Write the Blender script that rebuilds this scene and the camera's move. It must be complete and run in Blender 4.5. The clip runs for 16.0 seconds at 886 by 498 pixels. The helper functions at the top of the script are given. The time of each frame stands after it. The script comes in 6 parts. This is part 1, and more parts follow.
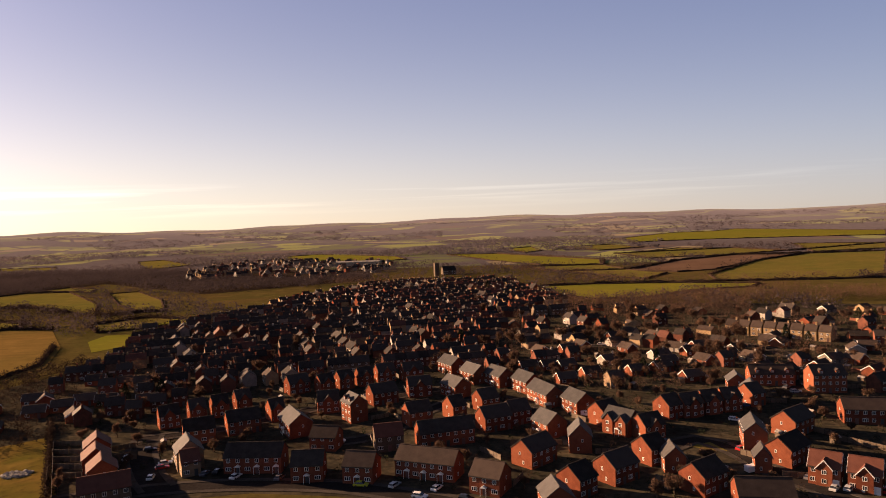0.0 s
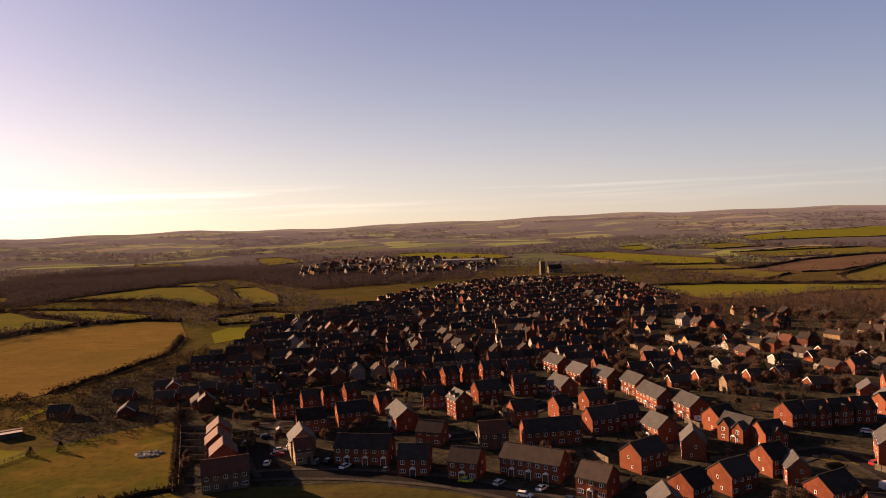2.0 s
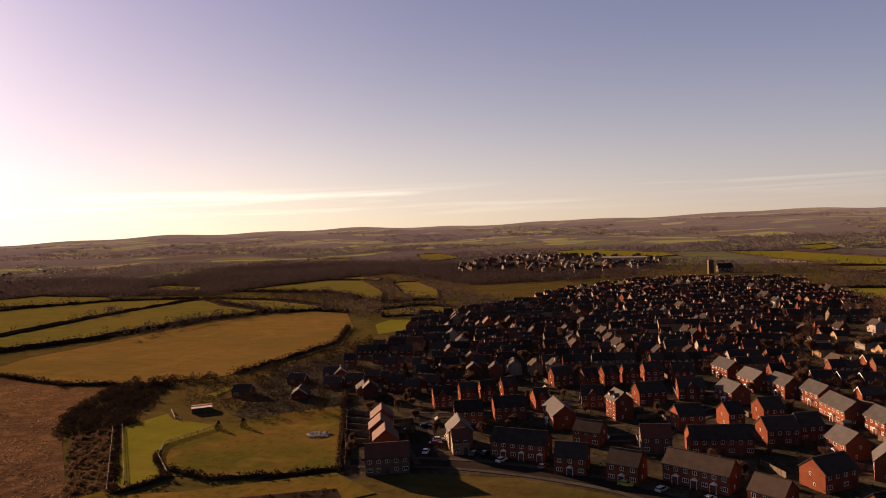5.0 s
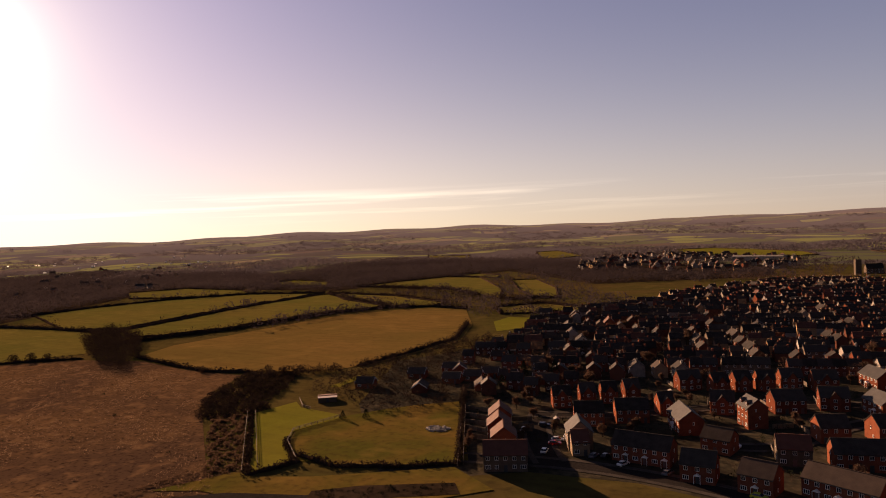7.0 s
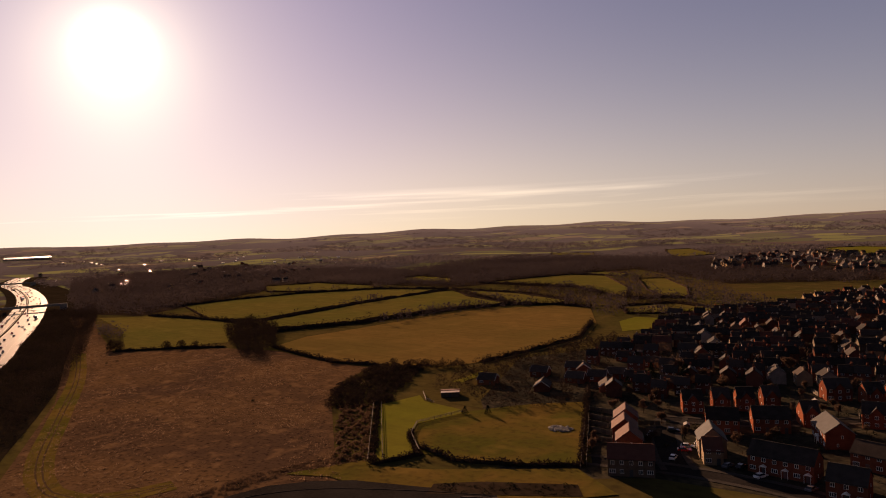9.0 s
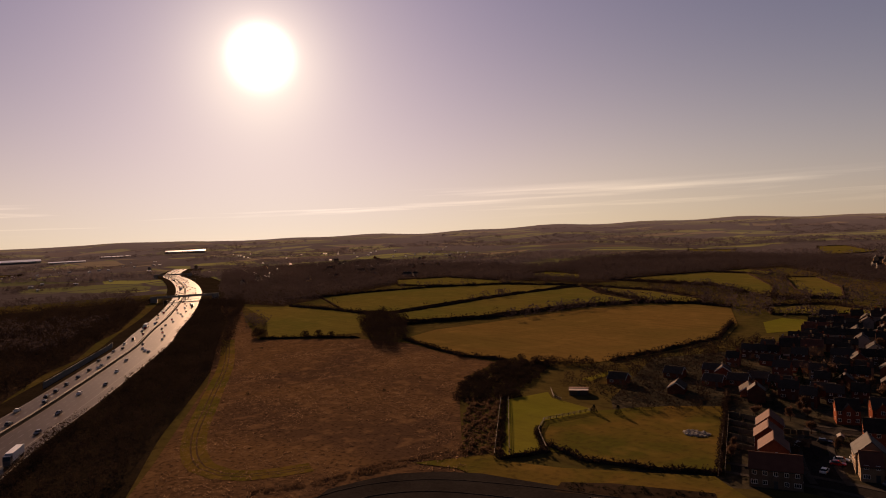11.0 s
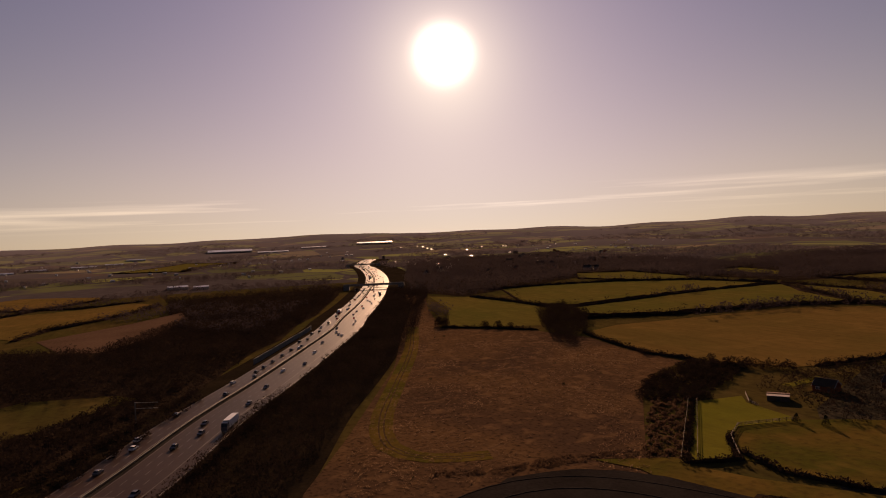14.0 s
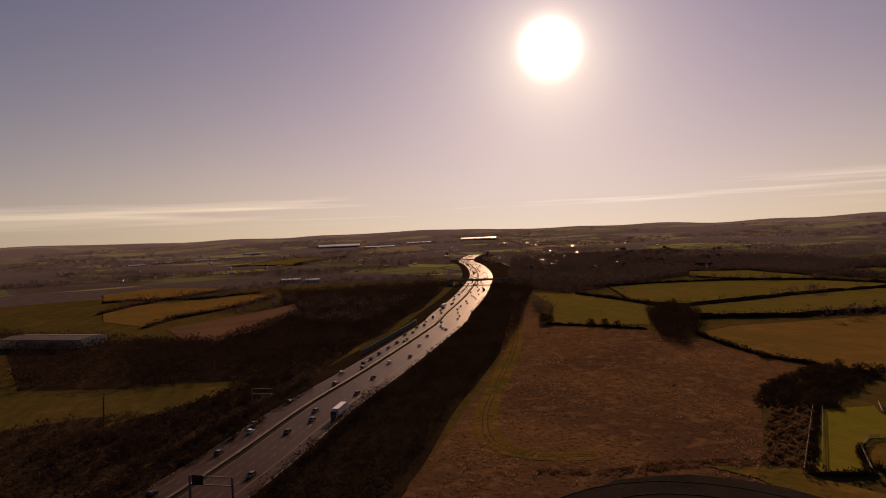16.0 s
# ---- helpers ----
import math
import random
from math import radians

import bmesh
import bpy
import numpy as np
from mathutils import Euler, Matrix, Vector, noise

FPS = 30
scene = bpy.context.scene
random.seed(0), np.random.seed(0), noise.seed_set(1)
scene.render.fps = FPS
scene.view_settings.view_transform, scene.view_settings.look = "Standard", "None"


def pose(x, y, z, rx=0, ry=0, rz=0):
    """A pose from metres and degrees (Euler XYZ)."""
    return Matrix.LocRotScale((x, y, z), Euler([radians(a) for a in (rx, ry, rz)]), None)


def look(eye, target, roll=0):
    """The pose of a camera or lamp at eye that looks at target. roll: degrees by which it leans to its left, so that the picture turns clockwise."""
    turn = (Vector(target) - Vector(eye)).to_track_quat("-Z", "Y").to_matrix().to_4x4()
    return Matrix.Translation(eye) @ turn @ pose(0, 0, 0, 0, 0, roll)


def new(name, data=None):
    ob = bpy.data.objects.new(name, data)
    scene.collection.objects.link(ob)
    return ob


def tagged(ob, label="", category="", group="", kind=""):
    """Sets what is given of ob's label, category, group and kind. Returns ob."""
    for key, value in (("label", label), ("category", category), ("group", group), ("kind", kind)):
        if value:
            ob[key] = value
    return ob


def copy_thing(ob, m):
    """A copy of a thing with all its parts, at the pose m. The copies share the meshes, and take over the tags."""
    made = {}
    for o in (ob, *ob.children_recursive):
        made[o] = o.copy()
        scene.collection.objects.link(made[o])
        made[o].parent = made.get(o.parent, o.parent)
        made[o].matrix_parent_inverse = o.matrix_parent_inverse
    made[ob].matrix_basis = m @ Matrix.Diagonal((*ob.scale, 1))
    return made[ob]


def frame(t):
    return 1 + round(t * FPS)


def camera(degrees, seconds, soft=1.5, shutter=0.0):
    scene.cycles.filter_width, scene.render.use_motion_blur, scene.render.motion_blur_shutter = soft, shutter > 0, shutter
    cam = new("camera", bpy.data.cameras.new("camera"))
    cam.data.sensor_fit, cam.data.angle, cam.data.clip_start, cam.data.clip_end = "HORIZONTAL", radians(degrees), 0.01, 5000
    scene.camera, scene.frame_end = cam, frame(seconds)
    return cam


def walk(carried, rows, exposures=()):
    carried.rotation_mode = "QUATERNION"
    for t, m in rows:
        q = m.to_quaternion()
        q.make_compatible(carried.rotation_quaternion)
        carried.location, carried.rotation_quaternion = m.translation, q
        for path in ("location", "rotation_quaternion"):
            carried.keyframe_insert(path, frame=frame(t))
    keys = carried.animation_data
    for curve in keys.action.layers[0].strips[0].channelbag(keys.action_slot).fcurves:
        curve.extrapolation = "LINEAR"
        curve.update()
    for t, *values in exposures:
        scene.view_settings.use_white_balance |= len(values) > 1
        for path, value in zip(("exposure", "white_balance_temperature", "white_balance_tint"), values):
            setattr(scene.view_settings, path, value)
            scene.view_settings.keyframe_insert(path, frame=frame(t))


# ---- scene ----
cam = camera(64.98, 16.0, soft=1.0)
ROWS = [
    (0.0, 0.00, 0.00, 74.98, 0.00, -2.49, 2.18), (0.5, 0.00, 0.12, 74.92, 2.63, -2.43, 2.21),
    (1.0, -0.01, 0.24, 74.84, 4.53, -2.37, 2.24), (1.5, -0.05, 0.34, 74.76, 6.67, -2.32, 2.32),
    (2.0, -0.09, 0.42, 74.65, 8.66, -2.29, 2.39), (2.5, -0.14, 0.51, 74.51, 11.04, -2.23, 2.45),
    (3.0, -0.19, 0.64, 74.37, 12.96, -2.20, 2.49), (3.5, -0.26, 0.77, 74.25, 15.05, -2.15, 2.47),
    (6.0, -0.70, 1.39, 73.77, 26.08, -1.91, 2.44), (6.5, -0.80, 1.52, 73.72, 28.53, -1.86, 2.47),
    (7.0, -0.89, 1.67, 73.70, 31.34, -1.79, 2.48), (7.5, -0.97, 1.82, 73.70, 33.79, -1.74, 2.48),
    (8.0, -1.06, 1.97, 73.73, 36.43, -1.70, 2.50), (8.5, -1.15, 2.11, 73.73, 38.76, -1.64, 2.50),
    (9.0, -1.22, 2.24, 73.70, 41.44, -1.61, 2.51), (11.5, -1.65, 2.76, 73.44, 54.82, -1.51, 2.49),
    (12.0, -1.76, 2.81, 73.37, 57.72, -1.49, 2.48), (12.5, -1.90, 2.81, 73.29, 60.14, -1.50, 2.48),
    (13.0, -2.08, 2.77, 73.22, 62.42, -1.52, 2.49), (13.5, -2.29, 2.72, 73.15, 64.38, -1.52, 2.44),
    (14.0, -2.52, 2.66, 73.09, 66.67, -1.51, 2.44), (14.5, -2.74, 2.61, 73.04, 68.71, -1.51, 2.37),
    (15.0, -2.93, 2.57, 72.99, 71.03, -1.53, 2.29), (15.5, -3.11, 2.51, 72.92, 73.04, -1.51, 2.27),
    (16.0, -3.27, 2.44, 72.85, 75.22, -1.51, 2.23),
]
EXPOSURES = [(0.0, 1.02, 7850, 20), (3.5, 0.74, 8000, 22), (6.0, 0.52, 8100, 25), (7.0, 0.43, 8200, 26), (9.0, 0.10, 8450, 27), (11.5, -0.28, 8550, 28), (12.5, -0.35, 8550, 29), (16.0, -0.40, 8550, 29)]
walk(cam, [(t, pose(x, y, z, 90 + pitch, roll, yaw)) for t, x, y, z, yaw, pitch, roll in ROWS], EXPOSURES)

# ---- world and sun: a low winter sun, 14 degrees up ----
SUN_AZ, SUN_EL = radians(-66.0), radians(14.1)
SUN_DIR = Vector((math.sin(SUN_AZ) * math.cos(SUN_EL), math.cos(SUN_AZ) * math.cos(SUN_EL), math.sin(SUN_EL)))
SKY_STRENGTH, SUN_STRENGTH = 0.05, 8.3

world = bpy.data.worlds.new("winter_sky")
scene.world = world
world.use_nodes = True
wn, wl = world.node_tree.nodes, world.node_tree.links
wn.clear()


def wmath(op, a, b=None, c=None):
    """A math node of the sky; numbers or sockets."""
    nd = wn.new("ShaderNodeMath")
    nd.operation = op
    for i, v in enumerate((a, b, c)):
        if v is None:
            continue
        if isinstance(v, (int, float)):
            nd.inputs[i].default_value = v
        else:
            wl.new(v, nd.inputs[i])
    return nd.outputs[0]


def glow(colour, strength):
    bg = wn.new("ShaderNodeBackground")
    bg.inputs["Color"].default_value = (*colour, 1)
    if isinstance(strength, (int, float)):
        bg.inputs["Strength"].default_value = strength
    else:
        wl.new(strength, bg.inputs["Strength"])
    return bg.outputs[0]


w_sky = wn.new("ShaderNodeTexSky")
w_sky.sky_type = "NISHITA"
w_sky.sun_disc = False
w_sky.sun_elevation, w_sky.sun_rotation = SUN_EL, SUN_AZ
w_sky.air_density, w_sky.dust_density, w_sky.ozone_density = 0.45, 0.2, 3.0
w_bg = wn.new("ShaderNodeBackground")
wl.new(w_sky.outputs[0], w_bg.inputs["Color"])
w_tc = wn.new("ShaderNodeTexCoord")
w_dot = wn.new("ShaderNodeVectorMath")
w_dot.operation = "DOT_PRODUCT"
w_dot.inputs[1].default_value = SUN_DIR
wl.new(w_tc.outputs["Generated"], w_dot.inputs[0])
w_xyz = wn.new("ShaderNodeSeparateXYZ")
wl.new(w_tc.outputs["Generated"], w_xyz.inputs[0])
near_sun = wmath("MULTIPLY_ADD", w_dot.outputs["Value"], 0.5, 0.5)
height = wmath("MAXIMUM", w_xyz.outputs["Z"], 0.0)
# the clear air: warm and bright low down and round the sun, blue above; one sum of terms for each colour, as a power of e
low_air, thin_air = wmath("POWER", 2.71828, wmath("MULTIPLY", height, -4.0)), wmath("POWER", 2.71828, wmath("MULTIPLY", height, -14.0))
near = {k: wmath("POWER", near_sun, k) for k in (2.0, 4.0, 8.0, 16.0, 40.0, 80.0, 400.0)}
# thin wavering streaks of cloud low over the horizon
w_map = wn.new("ShaderNodeMapping")
w_map.inputs["Scale"].default_value = (2.0, 2.0, 78.0)
w_map.inputs["Location"].default_value = (0.3, 0.1, 0.55)
wl.new(w_tc.outputs["Generated"], w_map.inputs["Vector"])
w_noise = wn.new("ShaderNodeTexNoise")
w_noise.inputs["Scale"].default_value, w_noise.inputs["Detail"].default_value, w_noise.inputs["Distortion"].default_value = 1.0, 6.0, 0.25
wl.new(w_map.outputs[0], w_noise.inputs["Vector"])
streak = wn.new("ShaderNodeMapRange")
streak.inputs["From Min"].default_value, streak.inputs["From Max"].default_value = 0.50, 0.70
wl.new(w_noise.outputs["Fac"], streak.inputs["Value"])
band = wmath("MAXIMUM", wmath("SUBTRACT", 1.0, wmath("POWER", wmath("MULTIPLY", wmath("SUBTRACT", height, 0.037), 42.0), 2.0)), 0.0)
cloud = wmath("MULTIPLY", wmath("MULTIPLY", streak.outputs[0], band), near[2.0])
TERMS = [near_sun, near[4.0], near[16.0], near[80.0], near[400.0], low_air, thin_air, wmath("MULTIPLY", low_air, near[2.0]), wmath("MULTIPLY", low_air, near[8.0]), wmath("MULTIPLY", thin_air, near[8.0]), wmath("MULTIPLY", low_air, near[40.0]), cloud, wmath("MAXIMUM", wmath("SUBTRACT", height, 0.32), 0.0), wmath("MAXIMUM", wmath("SUBTRACT", 0.42, near_sun), 0.0)]
AIR = {"X": (-3.40, 0.53, 0.228, 1.062, 0.606, 0.26, 2.287, -0.559, 0.596, -0.156, -0.29, -1.20, 0.62, -0.9, -3.0),
       "Y": (-2.747, 0.232, 0.169, 0.77, 0.60, 0.336, 1.946, -0.691, 0.525, -0.061, 0.03, -0.95, 0.60, -1.2, -3.2),
       "Z": (-1.734, 0.072, 0.169, 0.6, 0.245, 0.208, 1.061, -0.695, 0.19, -0.059, 0.20, -0.26, 0.52, -1.7, -3.4)}
w_rgb = wn.new("ShaderNodeCombineXYZ")
for axis, (first, *weights) in AIR.items():
    power = first
    for term, weight in zip(TERMS, weights):
        power = wmath("MULTIPLY_ADD", term, weight, power)
    wl.new(wmath("POWER", 2.71828, power), w_rgb.inputs[axis])
w_air = wn.new("ShaderNodeBackground")
wl.new(w_rgb.outputs[0], w_air.inputs["Color"])
# the sun's own blaze
core = wmath("MULTIPLY_ADD", wmath("POWER", near_sun, 6500.0), 8.5, wmath("MULTIPLY", wmath("POWER", near_sun, 800.0), 0.3))
wl.new(wmath("MULTIPLY", wmath("POWER", near_sun, 3.0), SKY_STRENGTH * 0.125), w_bg.inputs["Strength"])
lights = [w_bg.outputs[0], w_air.outputs[0], glow((1.0, 0.92, 0.84), core)]
total = lights[0]
for part_light in lights[1:]:
    w_add = wn.new("ShaderNodeAddShader")
    wl.new(total, w_add.inputs[0])
    wl.new(part_light, w_add.inputs[1])
    total = w_add.outputs[0]
w_out = wn.new("ShaderNodeOutputWorld")
wl.new(total, w_out.inputs["Surface"])

sun_data = bpy.data.lights.new("sun", "SUN")
sun_data.energy, sun_data.angle, sun_data.color = SUN_STRENGTH, radians(0.53), (1.0, 0.69, 0.46)
sun = new("sun", sun_data)
sun.matrix_world = look(SUN_DIR * 300, (0, 0, 0))


# ---- materials ----
def shade(name, low, high, scale=1.0, fine=8.0, rough=0.85, bump=0.0, space="Object", vary=0.0, metal=0.0, mid=None, spec=0.5, leaf=0.0, sheen=0.0):
    """Two scales of noise between two colours, an optional per-object variation and fine relief."""
    m = bpy.data.materials.new(name)
    m.use_nodes = True
    n, l = m.node_tree.nodes, m.node_tree.links
    bsdf = n["Principled BSDF"]
    bsdf.inputs["Roughness"].default_value, bsdf.inputs["Metallic"].default_value = rough, metal
    bsdf.inputs["Specular IOR Level"].default_value = spec
    # lilac sheen, set only on the farthest woods to suggest haze
    bsdf.inputs["Sheen Weight"].default_value, bsdf.inputs["Sheen Roughness"].default_value = sheen, 0.6
    bsdf.inputs["Sheen Tint"].default_value = (0.86, 0.84, 1.0, 1)
    if space == "World":
        src = n.new("ShaderNodeNewGeometry").outputs["Position"]
    else:
        src = n.new("ShaderNodeTexCoord").outputs["Object"]
    a, b = n.new("ShaderNodeTexNoise"), n.new("ShaderNodeTexNoise")
    for tex, s, d in ((a, scale, 3.0), (b, fine, 4.0)):
        tex.inputs["Scale"].default_value, tex.inputs["Detail"].default_value = s, d
        l.new(src, tex.inputs["Vector"])
    add = n.new("ShaderNodeMath")
    add.operation = "MULTIPLY_ADD"
    add.inputs[1].default_value = 0.45
    l.new(b.outputs["Fac"], add.inputs[0])
    half = n.new("ShaderNodeMath")
    half.operation = "MULTIPLY"
    half.inputs[1].default_value = 0.55
    l.new(a.outputs["Fac"], half.inputs[0])
    l.new(half.outputs[0], add.inputs[2])
    value = add.outputs[0]
    if vary:
        info = n.new("ShaderNodeObjectInfo")
        off = n.new("ShaderNodeMath")
        off.operation = "MULTIPLY_ADD"
        off.inputs[1].default_value, off.inputs[2].default_value = vary, -vary / 2
        l.new(info.outputs["Random"], off.inputs[0])
        tot = n.new("ShaderNodeMath")
        l.new(value, tot.inputs[0])
        l.new(off.outputs[0], tot.inputs[1])
        value = tot.outputs[0]
    ramp = n.new("ShaderNodeValToRGB")
    ramp.color_ramp.elements[0].position, ramp.color_ramp.elements[0].color = 0.32, (*low, 1)
    ramp.color_ramp.elements[1].position, ramp.color_ramp.elements[1].color = 0.68, (*high, 1)
    if mid:
        e = ramp.color_ramp.elements.new(0.5)
        e.color = (*mid, 1)
    l.new(value, ramp.inputs["Fac"])
    l.new(ramp.outputs["Color"], bsdf.inputs["Base Color"])
    if bump:
        bp = n.new("ShaderNodeBump")
        bp.inputs["Strength"].default_value, bp.inputs["Distance"].default_value = bump, 0.3 if space == "World" else 0.012
        l.new(b.outputs["Fac"], bp.inputs["Height"])
        l.new(bp.outputs["Normal"], bsdf.inputs["Normal"])
    if leaf:
        thin, mixed = n.new("ShaderNodeBsdfTranslucent"), n.new("ShaderNodeMixShader")
        mixed.inputs[0].default_value = leaf
        l.new(ramp.outputs["Color"], thin.inputs["Color"])
        l.new(bsdf.outputs[0], mixed.inputs[1])
        l.new(thin.outputs[0], mixed.inputs[2])
        l.new(mixed.outputs[0], n["Material Output"].inputs["Surface"])
    return m


def turf(name, dry, green, bare, streak=0.35, tuft=0.7, turn=0.4, contrast=1.0, sheen=0.0, patch=0.012):
    """Grassland: broad patches of dry and green growth, long grazing or mowing streaks, tufts and bare spots, with relief."""
    m = bpy.data.materials.new(name)
    m.use_nodes = True
    n, l = m.node_tree.nodes, m.node_tree.links
    bsdf = n["Principled BSDF"]
    bsdf.inputs["Roughness"].default_value, bsdf.inputs["Specular IOR Level"].default_value = 0.95, 0.0
    bsdf.inputs["Sheen Weight"].default_value, bsdf.inputs["Sheen Roughness"].default_value = sheen, 0.6
    pos = n.new("ShaderNodeNewGeometry").outputs["Position"]

    def tex(scale, detail, vector, distort=0.0):
        t = n.new("ShaderNodeTexNoise")
        t.inputs["Scale"].default_value, t.inputs["Detail"].default_value, t.inputs["Distortion"].default_value = scale, detail, distort
        l.new(vector, t.inputs["Vector"])
        return t.outputs["Fac"]

    def ramp(value, lo, hi, to=1.0):
        r = n.new("ShaderNodeMapRange")
        r.inputs["From Min"].default_value, r.inputs["From Max"].default_value, r.inputs["To Max"].default_value = lo, hi, to
        l.new(value, r.inputs["Value"])
        return r.outputs[0]

    def blend(fac, a, b):
        x = n.new("ShaderNodeMix")
        x.data_type = "RGBA"
        l.new(fac, x.inputs["Factor"])
        for key, c in (("A", a), ("B", b)):
            if isinstance(c, tuple):
                x.inputs[key].default_value = (*c, 1)
            else:
                l.new(c, x.inputs[key])
        return x.outputs["Result"]

    lay = n.new("ShaderNodeMapping")
    lay.inputs["Rotation"].default_value = (0, 0, turn)
    lay.inputs["Scale"].default_value = (0.02, 0.22, 0.05)
    l.new(pos, lay.inputs["Vector"])
    base = blend(ramp(tex(patch, 4, pos, 0.6), 0.38, 0.62), dry, green)
    base = blend(ramp(tex(1.0, 3, lay.outputs[0]), 0.45, 0.75, streak), base, bare)
    spots = tex(tuft, 5, pos)
    base = blend(ramp(spots, 0.5, 0.72, 0.55 * contrast), base, bare)
    base = blend(ramp(tex(tuft * 0.22, 4, pos), 0.52, 0.75, 0.5 * contrast), base, tuple(min(1, 1.55 * c) for c in dry))
    l.new(base, bsdf.inputs["Base Color"])
    bp = n.new("ShaderNodeBump")
    bp.inputs["Strength"].default_value, bp.inputs["Distance"].default_value = 0.5, 0.35
    l.new(spots, bp.inputs["Height"])
    l.new(bp.outputs["Normal"], bsdf.inputs["Normal"])
    return m


BRICK = shade("red_brick", (0.120, 0.038, 0.023), (0.212, 0.072, 0.041), 0.6, 9.0, 0.9, 0.2, vary=0.35, spec=0.0)
SOOT = shade("sooty_old_brick", (0.07, 0.032, 0.024), (0.15, 0.06, 0.042), 0.6, 9.0, 0.9, 0.2, vary=0.5, spec=0.0)
HONEY = shade("honey_coloured_stone", (0.24, 0.165, 0.09), (0.36, 0.25, 0.15), 0.8, 7.0, 0.9, 0.3, vary=0.25, spec=0.0)
BUFF = shade("buff_brick", (0.1694, 0.1155, 0.07315), (0.2541, 0.1809, 0.1155), 0.6, 9.0, 0.9, 0.2, vary=0.2, spec=0.1)
STONE = shade("weathered_stone", (0.0847, 0.06391, 0.0462), (0.154, 0.1155, 0.0847), 0.8, 7.0, 0.9, 0.3, vary=0.3, spec=0.1)
RENDER = shade("pale_painted_render", (0.16, 0.145, 0.125), (0.30, 0.27, 0.24), 0.5, 6.0, 0.8, 0.1, vary=0.5, spec=0.1)
TILE_GREY = shade("grey_concrete_tile", (0.04004, 0.0385, 0.0385), (0.08085, 0.077, 0.07546), 0.5, 12.0, 0.75, 0.3, vary=0.3, spec=0.1)
# roof tile with the darkness of slopes in shade put into its colour
TILE_DARK = shade("shade_dark_tile", (0.022, 0.018, 0.016), (0.054, 0.044, 0.039), 0.5, 12.0, 0.7, 0.3, vary=0.4, spec=0.06)
TILE_RED = shade("red_brown_tile", (0.07315, 0.02772, 0.02002), (0.1309, 0.05082, 0.03542), 0.5, 12.0, 0.8, 0.3, vary=0.25, spec=0.15)
TILE_BROWN = shade("brown_tile", (0.04004, 0.03003, 0.02541), (0.077, 0.05621, 0.0462), 0.5, 12.0, 0.8, 0.3, vary=0.3, spec=0.05)
FRAME_WHITE = shade("white_window_plastic", (0.66, 0.66, 0.65), (0.80, 0.80, 0.78), 0.7, 5.0, 0.4)
GLASS = shade("dark_window_glass", (0.015, 0.018, 0.022), (0.03, 0.034, 0.04), 0.4, 3.0, 0.08)
GUTTER = shade("black_gutter_plastic", (0.012, 0.012, 0.012), (0.03, 0.03, 0.03), 0.7, 5.0, 0.6)
DOOR_DARK = shade("painted_door", (0.03, 0.035, 0.04), (0.10, 0.05, 0.045), 0.3, 4.0, 0.45, vary=0.8)
ASPHALT = shade("asphalt", (0.014, 0.012, 0.011), (0.034, 0.030, 0.028), 0.06, 1.2, 0.9, 0.15, "World", spec=0.0)
CARRIAGEWAY = shade("worn_motorway_asphalt", (0.031, 0.018, 0.012), (0.052, 0.030, 0.020), 0.03, 0.8, 0.36, 0.03, "World", spec=0.02)
PAVING = shade("concrete_paving", (0.035, 0.031, 0.028), (0.075, 0.066, 0.058), 0.3, 3.0, 0.9, 0.1, "World", spec=0.0)
MARKING = shade("worn_white_road_paint", (0.055, 0.040, 0.030), (0.105, 0.082, 0.065), 0.5, 4.0, 0.6, 0.0, "World")
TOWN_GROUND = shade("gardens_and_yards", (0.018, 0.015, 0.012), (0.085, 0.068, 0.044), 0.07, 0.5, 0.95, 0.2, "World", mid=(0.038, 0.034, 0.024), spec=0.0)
PASTURE = turf("winter_pasture", (0.124, 0.100, 0.027), (0.098, 0.094, 0.023), (0.058, 0.048, 0.018), 0.4, 0.3, 0.5, 0.7)
LUSH = turf("bright_mown_grass", (0.138, 0.124, 0.022), (0.115, 0.118, 0.018), (0.078, 0.072, 0.018), 0.3, 0.45, 0.3, 0.45)
GOLDEN = turf("faded_golden_grass", (0.154, 0.099, 0.032), (0.122, 0.087, 0.027), (0.079, 0.051, 0.019), 0.45, 0.25, 0.9, 0.7)
PADDOCK = turf("grazed_winter_grass", (0.122, 0.080, 0.022), (0.072, 0.068, 0.015), (0.044, 0.032, 0.013), 0.2, 0.4, 0.2, 1.0, patch=0.035)
ROUGH = turf("rough_dead_grass", (0.112, 0.066, 0.034), (0.072, 0.044, 0.028), (0.018, 0.011, 0.009), 0.12, 0.6, 1.1, 1.6)
PLOUGH = shade("ploughed_earth", (0.077, 0.04774, 0.03234), (0.1309, 0.08316, 0.05775), 0.02, 0.5, 0.95, 0.4, "World", spec=0.0)
TWIG = shade("bare_winter_twigs", (0.02695, 0.01848, 0.01463), (0.0847, 0.05544, 0.04004), 0.02, 0.3, 0.95, 0.0, "World", spec=0.0, leaf=0.25)
BARK = shade("bark", (0.05, 0.038, 0.028), (0.11, 0.085, 0.06), 1.0, 9.0, 0.95, 0.3, spec=0.0)
EVERGREEN = shade("dark_evergreen", (0.011, 0.015, 0.010), (0.034, 0.040, 0.020), 0.05, 0.8, 0.9, 0.0, "World", spec=0.0)
FENCE_WOOD = shade("weathered_fence_timber", (0.060, 0.042, 0.028), (0.125, 0.092, 0.061), 0.8, 6.0, 0.9, 0.2, vary=0.3)
STEEL = shade("galvanised_steel", (0.09, 0.085, 0.08), (0.17, 0.16, 0.15), 0.5, 4.0, 0.55, 0.0, metal=0.5)
